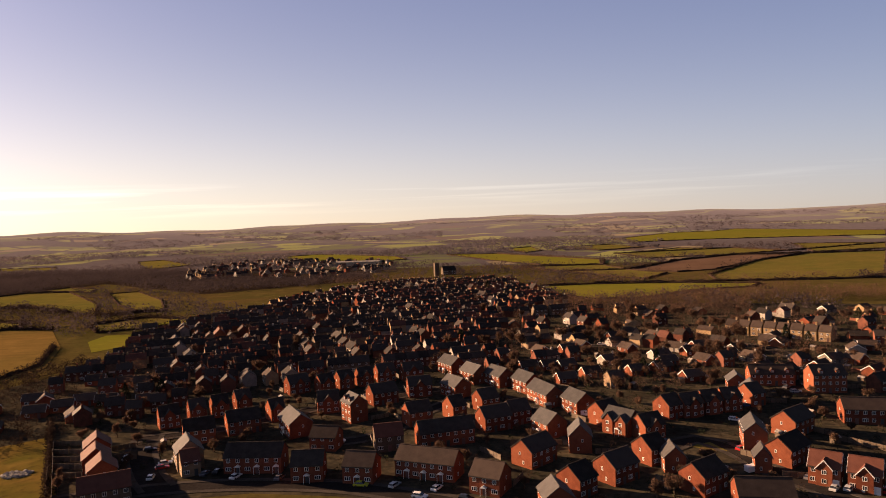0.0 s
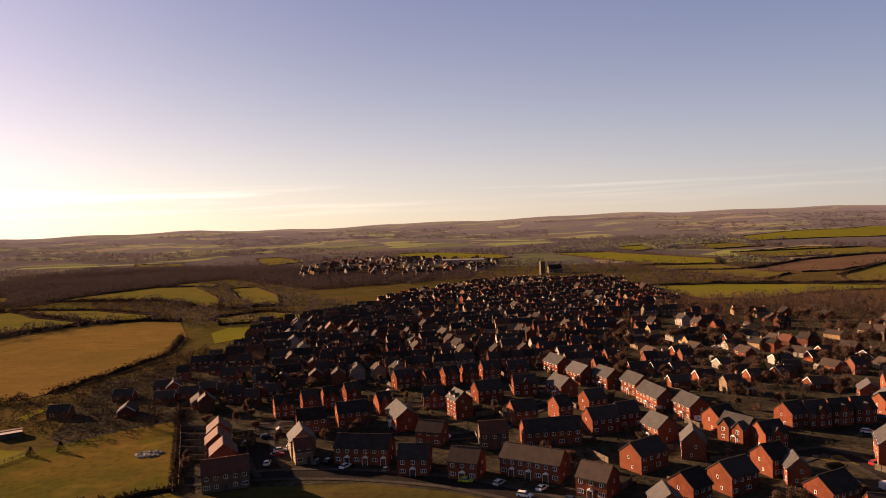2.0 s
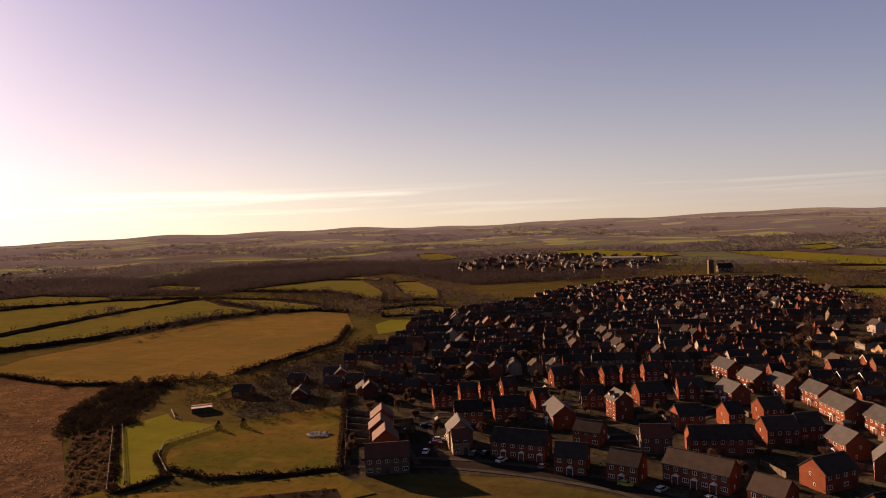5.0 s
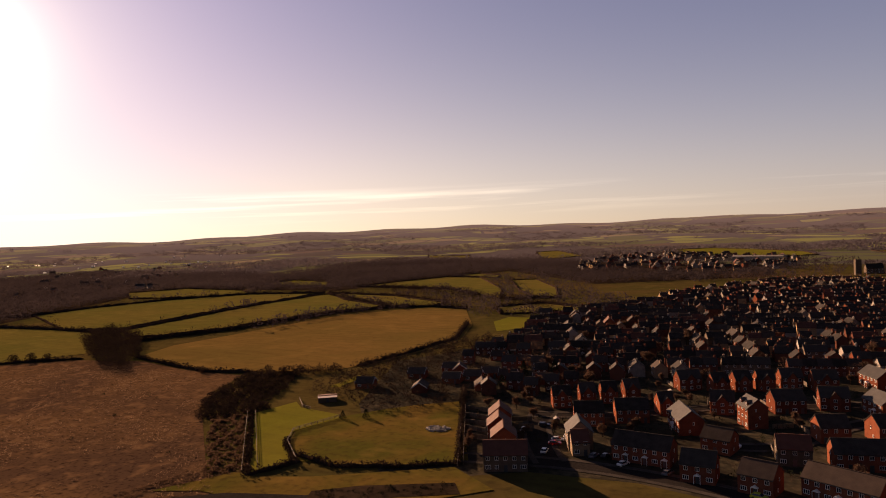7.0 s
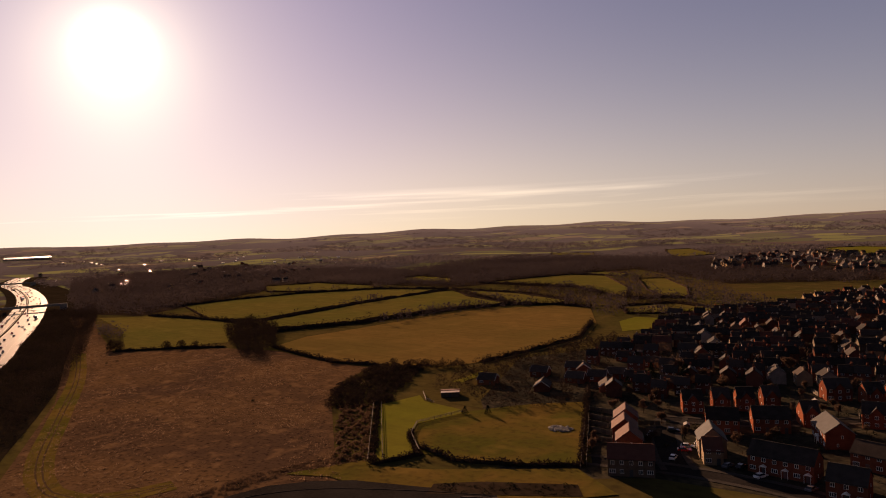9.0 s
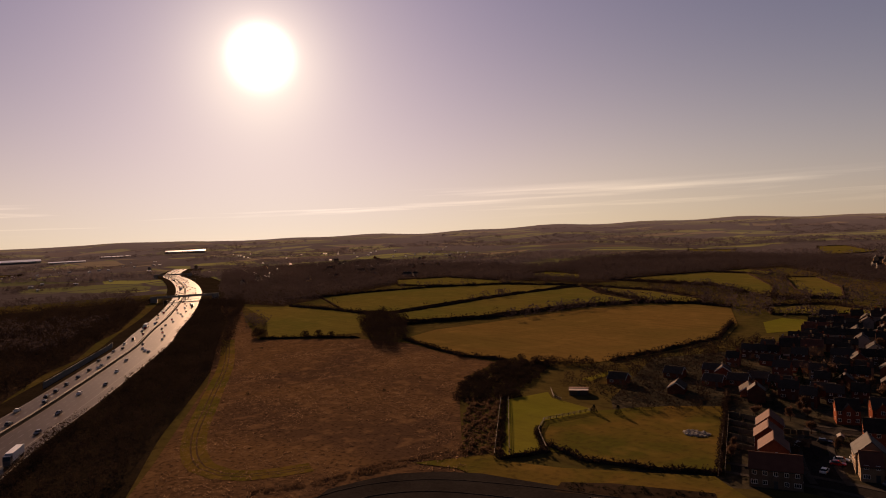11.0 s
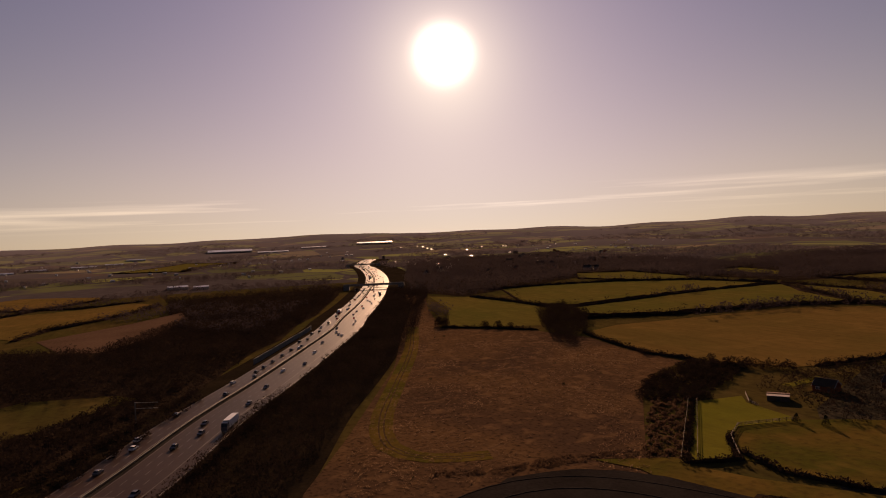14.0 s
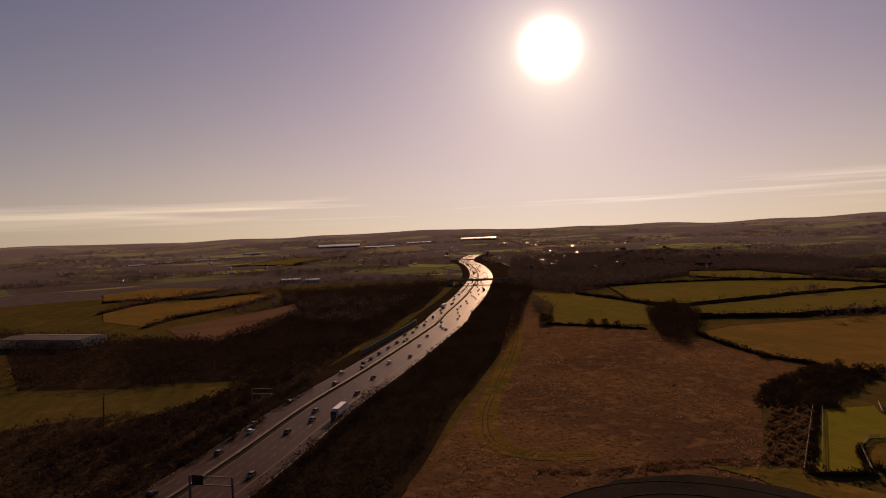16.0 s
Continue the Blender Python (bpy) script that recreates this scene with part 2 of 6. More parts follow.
CONCRETE = shade("stained_concrete", (0.1694, 0.154, 0.1386), (0.2772, 0.2541, 0.231), 0.2, 2.0, 0.9, 0.2)
SHED_ROOF = shade("pale_sheet_metal", (0.42, 0.42, 0.42), (0.62, 0.61, 0.60), 0.05, 0.6, 0.36, 0.0, "World", metal=0.9)
BARN_ROOF = shade("weathered_tin", (0.36, 0.28, 0.25), (0.55, 0.46, 0.42), 0.4, 3.0, 0.6, 0.1, "World")


# ---- mesh helpers ----
def mesh_of(name, verts, faces, *mats, index=None, smooth=False):
    me = bpy.data.meshes.new(name)
    me.from_pydata([tuple(v) for v in verts], [], [tuple(f) for f in faces])
    for m in mats:
        me.materials.append(m)
    if index is not None:
        me.polygons.foreach_set("material_index", index)
    if smooth:
        me.polygons.foreach_set("use_smooth", [True] * len(me.polygons))
    me.update()
    return me


def mesh_np(name, verts, size, mat):
    """A mesh of separate polygons, each of `size` corners in a row of verts (n, 3)."""
    n = len(verts)
    me = bpy.data.meshes.new(name)
    me.vertices.add(n)
    me.vertices.foreach_set("co", np.asarray(verts, np.float32).ravel())
    me.loops.add(n)
    me.loops.foreach_set("vertex_index", np.arange(n, dtype=np.int32))
    me.polygons.add(n // size)
    me.polygons.foreach_set("loop_start", np.arange(0, n, size, dtype=np.int32))
    me.materials.append(mat)
    me.update(calc_edges=True)
    return me


class Shape:
    """Collects boxes and prisms into one mesh."""
    def __init__(self):
        self.v, self.f = [], []

    def box(self, x0, x1, y0, y1, z0, z1):
        return self.hexa([(x0, y0, z0), (x1, y0, z0), (x1, y1, z0), (x0, y1, z0), (x0, y0, z1), (x1, y0, z1), (x1, y1, z1), (x0, y1, z1)])

    def hexa(self, p):
        b = len(self.v)
        self.v += p
        self.f += [tuple(b + i for i in q) for q in ((3, 2, 1, 0), (4, 5, 6, 7), (0, 1, 5, 4), (1, 2, 6, 5), (2, 3, 7, 6), (3, 0, 4, 7))]
        return self

    def prism(self, profile, y0, y1, axis="y"):
        """Extrude a profile [(a, z), ...] (anticlockwise) between y0 and y1."""
        b, n = len(self.v), len(profile)
        for y in (y0, y1):
            self.v += [(a, y, z) if axis == "y" else (y, a, z) for a, z in profile]
        flip = axis != "y"
        caps = [tuple(b + i for i in range(n)), tuple(b + n + i for i in reversed(range(n)))]
        sides = [(b + i, b + n + i, b + n + (i + 1) % n, b + (i + 1) % n) for i in range(n)]
        self.f += [tuple(reversed(q)) for q in caps + sides] if flip else caps + sides
        return self

    def tube(self, p, q, r0, r1, n=5):
        p, q = Vector(p), Vector(q)
        d = (q - p).normalized()
        u = d.orthogonal().normalized()
        w = d.cross(u)
        b = len(self.v)
        for c, r in ((p, r0), (q, r1)):
            for i in range(n):
                a = 2 * math.pi * i / n
                self.v.append(tuple(c + (u * math.cos(a) + w * math.sin(a)) * r))
        self.f += [(b + i, b + (i + 1) % n, b + n + (i + 1) % n, b + n + i) for i in range(n)]
        self.f.append(tuple(b + n + i for i in range(n)))
        return self

    def mesh(self, name, *mats):
        return mesh_of(name, self.v, self.f, *mats)


def child(name, me, parent, m=None, label=""):
    ob = new(name, me)
    ob.parent = parent
    if m is not None:
        ob.matrix_local = m
    if label:
        ob["label"] = label
    return ob


def thing(name, m, label, category, group=""):
    ob = new(name)
    ob.empty_display_size = 0.5
    ob.matrix_world = m
    return tagged(ob, label, category, group)


PLAN = 1.136  # metres to a unit of the plan


def P(points):
    return [(PLAN * x, PLAN * y) for x, y in points]


# ---- the lie of the land ----
def smooth(a, b, v):
    t = np.clip((v - a) / (b - a), 0, 1)
    return t * t * (3 - 2 * t)


def lie(x, y):
    """Height of the ground: level round the camera, rolling farther off, and a ring of low hills."""
    x, y = np.asarray(x, float), np.asarray(y, float)
    r = np.hypot(x, y)
    az = np.arctan2(x, y)
    roll = 5 * np.sin(x / 310 + 0.7) * np.cos(y / 270) + 3 * np.sin((x + y) / 140)
    crest = 69 + 6 * np.sin(az * 9 + 1) + 4 * np.sin(az * 23) + 2.5 * np.sin(az * 51 + 2)
    return roll * smooth(1100, 2200, r) + crest * smooth(2300, 4700, r) ** 1.3


def polar_ground():
    radii = [0] + [float(r) for r in np.geomspace(20, 4900, 90)]
    n = 360
    verts = [(0, 0, 0)]
    for r in radii[1:]:
        a = np.linspace(0, 2 * np.pi, n, endpoint=False)
        xs, ys = r * np.sin(a), r * np.cos(a)
        verts += list(zip(xs, ys, lie(xs, ys)))
    faces = [(0, 1 + (i + 1) % n, 1 + i) for i in range(n)]
    for k in range(len(radii) - 2):
        b = 1 + k * n
        faces += [(b + i, b + (i + 1) % n, b + n + (i + 1) % n, b + n + i) for i in range(n)]
    return verts, faces


def patchwork():
    """Far country: hedged fields of green, straw and plough, with woods between, and haze in the colour farther off."""
    m = bpy.data.materials.new("far_field_patchwork")
    m.use_nodes = True
    n, l = m.node_tree.nodes, m.node_tree.links
    bsdf = n["Principled BSDF"]
    bsdf.inputs["Roughness"].default_value, bsdf.inputs["Specular IOR Level"].default_value = 0.95, 0.0
    geo = n.new("ShaderNodeNewGeometry")
    vor, edge, big, fine = n.new("ShaderNodeTexVoronoi"), n.new("ShaderNodeTexVoronoi"), n.new("ShaderNodeTexNoise"), n.new("ShaderNodeTexNoise")
    edge.feature = "DISTANCE_TO_EDGE"
    for tex, s in ((vor, 0.0062), (edge, 0.0062), (big, 0.0021), (fine, 0.05)):
        tex.inputs["Scale"].default_value = s
        l.new(geo.outputs["Position"], tex.inputs["Vector"])
    sep = n.new("ShaderNodeSeparateColor")
    l.new(vor.outputs["Color"], sep.inputs[0])
    ramp = n.new("ShaderNodeValToRGB")
    ramp.color_ramp.interpolation = "CONSTANT"
    steps = ((0.0, (0.080, 0.090, 0.040)), (0.18, (0.155, 0.172, 0.056)), (0.36, (0.085, 0.062, 0.048)), (0.5, (0.105, 0.116, 0.048)), (0.64, (0.175, 0.145, 0.085)), (0.74, (0.055, 0.046, 0.040)), (0.84, (0.185, 0.20, 0.062)))
    for i, (p, c) in enumerate(steps):
        e = ramp.color_ramp.elements[i] if i < 2 else ramp.color_ramp.elements.new(p)
        e.position, e.color = p, (*c, 1)
    l.new(sep.outputs[0], ramp.inputs["Fac"])
    wood = n.new("ShaderNodeMapRange")
    wood.inputs["From Min"].default_value, wood.inputs["From Max"].default_value = 0.49, 0.52
    l.new(big.outputs["Fac"], wood.inputs["Value"])
    hedge = n.new("ShaderNodeMapRange")
    hedge.inputs["From Min"].default_value, hedge.inputs["From Max"].default_value = 0.05, 0.03
    l.new(edge.outputs["Distance"], hedge.inputs["Value"])
    most = n.new("ShaderNodeMath")
    most.operation = "MAXIMUM"
    l.new(wood.outputs[0], most.inputs[0])
    l.new(hedge.outputs[0], most.inputs[1])
    mix = n.new("ShaderNodeMix")
    mix.data_type = "RGBA"
    l.new(most.outputs[0], mix.inputs["Factor"])
    l.new(ramp.outputs["Color"], mix.inputs["A"])
    dark = n.new("ShaderNodeValToRGB")
    dark.color_ramp.elements[0].color, dark.color_ramp.elements[1].color = (0.036, 0.032, 0.035, 1), (0.088, 0.076, 0.079, 1)
    l.new(fine.outputs["Fac"], dark.inputs["Fac"])
    l.new(dark.outputs["Color"], mix.inputs["B"])
    # haze put into the colour: the ground turns lilac grey with distance
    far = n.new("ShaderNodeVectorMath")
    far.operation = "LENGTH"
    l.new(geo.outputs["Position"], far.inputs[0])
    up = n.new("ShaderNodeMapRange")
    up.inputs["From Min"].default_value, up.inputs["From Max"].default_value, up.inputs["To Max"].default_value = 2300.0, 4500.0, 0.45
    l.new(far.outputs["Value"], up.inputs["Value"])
    far_haze = n.new("ShaderNodeMix")
    far_haze.data_type = "RGBA"
    l.new(up.outputs[0], far_haze.inputs["Factor"])
    l.new(mix.outputs["Result"], far_haze.inputs["A"])
    far_haze.inputs["B"].default_value = (0.085, 0.085, 0.105, 1)
    l.new(far_haze.outputs["Result"], bsdf.inputs["Base Color"])
    # lilac sheen growing with distance, to carry the same haze
    haze_sheen = n.new("ShaderNodeMapRange")
    haze_sheen.inputs["From Min"].default_value, haze_sheen.inputs["From Max"].default_value, haze_sheen.inputs["To Min"].default_value, haze_sheen.inputs["To Max"].default_value = 1500.0, 4300.0, 0.010, 0.062
    l.new(far.outputs["Value"], haze_sheen.inputs["Value"])
    l.new(haze_sheen.outputs[0], bsdf.inputs["Sheen Weight"])
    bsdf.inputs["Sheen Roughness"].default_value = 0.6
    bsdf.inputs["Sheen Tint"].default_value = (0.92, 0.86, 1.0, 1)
    return m


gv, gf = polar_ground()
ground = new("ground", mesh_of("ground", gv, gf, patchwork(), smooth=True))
tagged(ground, "broad patchwork of winter fields, hedges and low hills", "ground", kind="structure")


FIELDS = []


def sheet(name, corners, mat, label, lift=0.15, category="field"):
    """A field or yard draped on the ground."""
    corners = P(corners)
    if category == "field":
        FIELDS.append(corners)
        lift += 0.004 * len(FIELDS)
    bm = bmesh.new()
    bm.faces.new([bm.verts.new((x, y, 0)) for x, y in corners])
    bm.normal_update()
    if bm.faces[:][0].normal.z < 0:
        bmesh.ops.reverse_faces(bm, faces=bm.faces[:])
    bmesh.ops.triangulate(bm, faces=bm.faces[:])
    if max(math.hypot(x, y) for x, y in corners) > 1000:
        for _ in range(5):
            long = [e for e in bm.edges if e.calc_length() > 45]
            if not long:
                break
            bmesh.ops.subdivide_edges(bm, edges=long, cuts=1)
            bmesh.ops.triangulate(bm, faces=bm.faces[:])
    for v in bm.verts:
        r = math.hypot(v.co.x, v.co.y)
        v.co.z = float(lie(v.co.x, v.co.y)) + lift + (0.0006 * max(0, r - 600) if lift > 0.1 else 0.0)
    me = bpy.data.meshes.new(name)
    bm.to_mesh(me)
    bm.free()
    me.materials.append(mat)
    return tagged(new(name, me), label, category, kind="structure")


def S(points):
    return [(1.1 * x, 1.1 * y) for x, y in points]


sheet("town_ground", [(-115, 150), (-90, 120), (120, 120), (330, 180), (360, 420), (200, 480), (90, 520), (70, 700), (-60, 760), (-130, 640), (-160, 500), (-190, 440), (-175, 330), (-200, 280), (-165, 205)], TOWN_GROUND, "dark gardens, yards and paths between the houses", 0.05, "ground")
DULL = turf("dull_winter_grass", (0.078, 0.057, 0.021), (0.060, 0.056, 0.017), (0.032, 0.024, 0.011), 0.45, 0.3, 0.6, 1.0)
sheet("rough_ground", [(870 * math.sin(radians(a)) - 60, 870 * math.cos(radians(a)) + 90) for a in range(0, 360, 10)], DULL, "dull brown green rough grass", 0.03, "ground")
sheet("field_rough", [(-130, 20), (-175, 36), (-213, 57), (-313, 108), (-417, 150), (-545, 205), (-676, 247), (-630, 252), (-539, 217), (-425, 180), (-376, 222), (-333, 233), (-290, 225), (-250, 226), (-238, 200), (-219, 176), (-205, 166), (-175, 142), (-150, 122), (-125, 108), (-110, 60)], ROUGH, "rough brown tussocky dead grass field")
sheet("field_pen", [(-146, 133), (-193, 177), (-190, 198), (-182, 192), (-162, 190), (-159, 186), (-163, 168), (-156, 158), (-141, 146), (-143, 140)], LUSH, "bright mown green paddock inside a fence", 0.2)
sheet("field_paddock", [(-141, 146), (-155, 158), (-162, 168), (-159, 188), (-151, 202), (-143, 212), (-131, 222), (-96, 166), (-113, 155), (-128, 149)], PADDOCK, "golden green grazed paddock", 0.18)
sheet("field_bright", [(-216, 415), (-216, 438), (-201, 439), (-183, 398), (-195, 378)], LUSH, "small vivid green field")
sheet("field_hillside", [(-507, 644), (-490, 714), (-468, 772), (-413, 763), (-316, 629), (-276, 543), (-313, 576), (-372, 624), (-434, 631)], PASTURE, "sunlit green hillside pasture")
sheet("field_corner", [(-195, 223), (-197, 247), (-192, 239), (-190, 224)], LUSH, "small green corner plot")
sheet("field_back", [(-471, 798), (-448, 827), (-403, 798), (-386, 756)], PASTURE, "green pasture behind the village")

sheet("field_east", [(84, 641), (91, 572), (109, 533), (151, 529), (208, 567), (254, 575), (271, 598), (201, 629), (137, 642)], LUSH, "bright green field behind the town")
sheet("field_east_wide", [(264, 693), (382, 850), (483, 939), (593, 933), (405, 638), (352, 608), (305, 613), (249, 635)], PASTURE, "wide deep green field")
sheet("field_ploughed_east", [(213, 788), (303, 901), (404, 968), (479, 929), (382, 850), (288, 748), (247, 737)], PLOUGH, "brown ploughed field")
sheet("field_north", [(4, 1261), (94, 1232), (218, 979), (197, 872), (128, 913), (71, 1047)], LUSH, "green field beyond the town")
sheet("field_north_near", [(103, 884), (198, 893), (207, 789), (233, 730), (193, 672), (137, 794)], PASTURE, "hedged pasture beyond the town")
sheet("field_far_green", [(411, 1716), (604, 1885), (878, 2099), (1098, 1727), (918, 1445), (752, 1506), (573, 1519), (381, 1404)], LUSH, "long far green field")
sheet("field_far_strip", [(272, 1101), (399, 1185), (469, 1124), (502, 1024), (392, 977), (285, 965)], PASTURE, "far strip of pasture")
sheet("field_far_small", [(116, 1372), (175, 1401), (181, 1283), (144, 1235)], LUSH, "small far green field")
sheet("field_far_middle", [(235, 1353), (325, 1360), (360, 1252), (270, 1213)], PASTURE, "far hedged pasture")
sheet("field_far_east", [(590, 1182), (708, 1115), (627, 987), (519, 976)], PASTURE, "far green field")
sheet("field_lane", [(-250, 487), (-225, 519), (-191, 499), (-189, 475), (-228, 454)], PASTURE, "narrow sunlit pasture by a lane")
sheet("field_knoll", [(-353, 726), (-328, 741), (-265, 646), (-229, 563), (-248, 560), (-290, 615)], PASTURE, "green knoll behind the old street")
sheet("field_village", [(-337, 1397), (-273, 1486), (-89, 1265), (-63, 1160), (-135, 1126), (-268, 1235)], LUSH, "bright field beyond the village")
sheet("field_wood_edge", [(-653, 1482), (-605, 1499), (-455, 1251), (-488, 1159), (-539, 1233)], PASTURE, "pasture at the wood's edge")
sheet("field_west_strip", [(-906, 1415), (-791, 1414), (-712, 1272), (-804, 1254)], PASTURE, "thin far strip of pasture")
sheet("field_meadow", [(-205, 465), (-197, 514), (-184, 492), (-190, 440)], LUSH, "sunlit meadow by the old street")
sheet("field_top", [(-673, 648), (-680, 714), (-600, 692), (-558, 641)], LUSH, "bright strip among woods")
sheet("field_top_middle", [(-782, 528), (-747, 589), (-634, 579), (-583, 545), (-634, 503), (-703, 478)], PASTURE, "strip of pasture among woods")
sheet("field_yellow", [(-952, -190), (-1022, -140), (-951, -50), (-902, -47), (-846, -89), (-831, -135), (-833, -166)], GOLDEN, "yellowish stubble field")
sheet("field_yellow_wide", [(-691, -138), (-763, -119), (-786, -62), (-824, -9), (-764, 16), (-684, -13), (-612, -65), (-562, -81), (-621, -124)], GOLDEN, "wide yellow stubble field")
sheet("field_ploughed", [(-547, -68), (-611, -11), (-674, 31), (-620, 33), (-521, 9), (-463, -25), (-479, -48)], PLOUGH, "dull brown ploughed field")
sheet("field_dull", [(-321, -64), (-337, -47), (-327, -11), (-316, -2), (-296, -22), (-280, -39), (-266, -53)], DULL, "dull rough field by the motorway")
sheet("field_dark_green", [(-1660, -61), (-2148, 114), (-2058, 253), (-1480, 78)], PASTURE, "far green fields past the wood")
sheet("field_small_green", [(-630, 256), (-601, 284), (-528, 292), (-473, 292), (-417, 256), (-392, 236), (-422, 186), (-528, 230)], PASTURE, "green field beside the motorway wood")
sheet("field_strip", [(-651, 346), (-653, 401), (-634, 478), (-583, 541), (-497, 563), (-493, 485), (-492, 429), (-484, 380), (-473, 313), (-518, 296)], PASTURE, "narrow strip of pasture with low hedges")
sheet("field_green", [(-461, 306), (-470, 369), (-480, 418), (-485, 477), (-486, 542), (-479, 558), (-425, 513), (-345, 474), (-374, 438), (-385, 385), (-388, 333), (-404, 297), (-425, 290)], PASTURE, "long green pasture behind a hedge")
sheet("field_hedged", [(-469, 562), (-392, 550), (-309, 508), (-306, 480), (-341, 479), (-425, 527)], PASTURE, "hedged green pasture")
sheet("field_gold", [(-349, 241), (-362, 274), (-358, 315), (-356, 365), (-349, 418), (-325, 455), (-304, 476), (-267, 468), (-223, 398), (-198, 339), (-202, 301), (-205, 280), (-214, 253), (-243, 237), (-275, 228), (-304, 231)], GOLDEN, "wide faded golden grazing field")


# ---- the motorway ----
def curve_points(ctrl, step=12.0):
    """Catmull-Rom through the control points."""
    out = []
    c = [Vector((*p, 0)) for p in ctrl]
    c = [c[0] * 2 - c[1]] + c + [c[-1] * 2 - c[-2]]
    for a, b, d, e in zip(c, c[1:], c[2:], c[3:]):
        k = max(1, int((d - b).length / step))
        for i in range(k):
            t = i / k
            out.append(0.5 * ((2 * b) + (d - a) * t + (2 * a - 5 * b + 4 * d - e) * t * t + (3 * b - a - 3 * d + e) * t ** 3))
    out.append(c[-2])
    return out


def normals(pts):
    out = []
    for i, p in enumerate(pts):
        d = (pts[min(i + 1, len(pts) - 1)] - pts[max(i - 1, 0)]).normalized()
        out.append(Vector((d.y, -d.x, 0)))
    return out


def ribbon(name, pts, o0, o1, z, mat, dash=None):
    """A strip along pts between two offsets (positive to the right of travel)."""
    ns = normals(pts)
    v, f = [], []
    for p, n in zip(pts, ns):
        base = float(lie(p.x, p.y)) + z + 0.0006 * max(0, p.length - 600)
        v += [tuple(p + n * o0 + Vector((0, 0, base))), tuple(p + n * o1 + Vector((0, 0, base)))]
    for i in range(len(pts) - 1):
        if dash and i % dash[1] >= dash[0]:
            continue
        b = 2 * i
        f.append((b, b + 1, b + 3, b + 2))
    return mesh_of(name, v, f, mat)


MOTORWAY = curve_points(P([(-60, -83), (-130, -47), (-202, -9), (-263, 19), (-312, 45), (-347, 63), (-395, 87), (-465, 121), (-520, 143), (-631, 190), (-766, 242), (-898, 289), (-1050, 334), (-1233, 380), (-1378, 412), (-1570, 476), (-1694, 529)]))
motorway = tagged(new("motorway", ribbon("motorway", MOTORWAY, -17.6, 17.6, 0.25, CARRIAGEWAY)), "grey sunlit motorway carriageways", "road", kind="structure")

# ---- houses ----
WINDOW_MESHES = {}


def window_meshes(w, h):
    """A frame cut from one plate, with its bars, and the glass behind it."""
    key = (round(w, 2), round(h, 2))
    if key not in WINDOW_MESHES:
        b = 0.09
        bars = 2 if w < 0.9 else (3 if w < 1.5 else 4)
        xs = [x for i in range(bars) for x in (-w / 2 + (w - b) * i / (bars - 1), -w / 2 + (w - b) * i / (bars - 1) + b)]
        zs = [0.0, b, h - b, h]
        v = [(x, -0.06, z) for z in zs for x in xs] + [(x, 0.02, z) for z in zs for x in xs]
        nx, half = len(xs), len(xs) * len(zs)
        f = []
        solid = lambda i, k: 0 <= i < nx - 1 and 0 <= k < 3 and (i % 2 == 0 or k != 1)
        for k in range(3):
            for i in range(nx - 1):
                if solid(i, k):
                    p = k * nx + i
                    f.append((p, p + 1, p + nx + 1, p + nx))
                    for ok, q, r in ((solid(i - 1, k), p + nx, p), (solid(i + 1, k), p + 1, p + nx + 1), (solid(i, k - 1), p, p + 1), (solid(i, k + 1), p + nx + 1, p + nx)):
                        if not ok:
                            f.append((r, q, q + half, r + half))
        glazed = mesh_of("window", v + [(-w / 2, -0.03, 0), (w / 2, -0.03, 0), (w / 2, -0.03, h), (-w / 2, -0.03, h)], f + [(2 * half, 2 * half + 1, 2 * half + 2, 2 * half + 3)], FRAME_WHITE, GLASS, index=[0] * len(f) + [1])
        WINDOW_MESHES[key] = (mesh_of("window_frame", v, f, FRAME_WHITE), Shape().box(-w / 2 + 0.03, w / 2 - 0.03, -0.02, 0.03, 0.03, h - 0.03).mesh("pane", GLASS), glazed)
    return WINDOW_MESHES[key]


def facing(x, y, z, side):
    """Where a window or door stands in a wall: side 0 front (-y), 1 right (+x), 2 back (+y), 3 left (-x)."""
    return Matrix.Translation((x, y, z)) @ Matrix.Rotation(math.pi / 2 * side, 4, "Z")


def add_window(parent, x, y, z, side, w=1.2, h=1.25, panes=True):
    frame_me, pane_me, glazed = window_meshes(w, h)
    ob = child("window", frame_me if panes else glazed, parent, facing(x, y, z, side))
    if panes:
        child("pane", pane_me, ob)


DOOR_ME = Shape().box(-0.46, 0.46, -0.04, 0.03, 0, 2.05).box(-0.54, -0.46, -0.07, 0.03, 0, 2.14).box(0.46, 0.54, -0.07, 0.03, 0, 2.14).box(-0.46, 0.46, -0.07, 0.03, 2.05, 2.14).mesh("door", DOOR_DARK)
GARAGE_ME = Shape().box(-1.15, 1.15, -0.04, 0.03, 0, 2.1).box(-1.25, -1.15, -0.06, 0.03, 0, 2.2).box(1.15, 1.25, -0.06, 0.03, 0, 2.2).mesh("garage_door", FRAME_WHITE)
PORCH_ME = Shape().prism([(-0.95, 2.35), (0.95, 2.35), (0.0, 3.0)], -1.0, 0.0).box(-0.9, -0.8, -0.95, -0.85, 0, 2.36).box(0.8, 0.9, -0.95, -0.85, 0, 2.36).mesh("porch", FRAME_WHITE)


def gable_body(s, L, D, eaves, ridge):
    """Walls with gable ends, ridge along x."""
    s.prism([(-D / 2, -0.3), (D / 2, -0.3), (D / 2, eaves), (0, ridge), (-D / 2, eaves)], -L / 2, L / 2, "x")
    return s


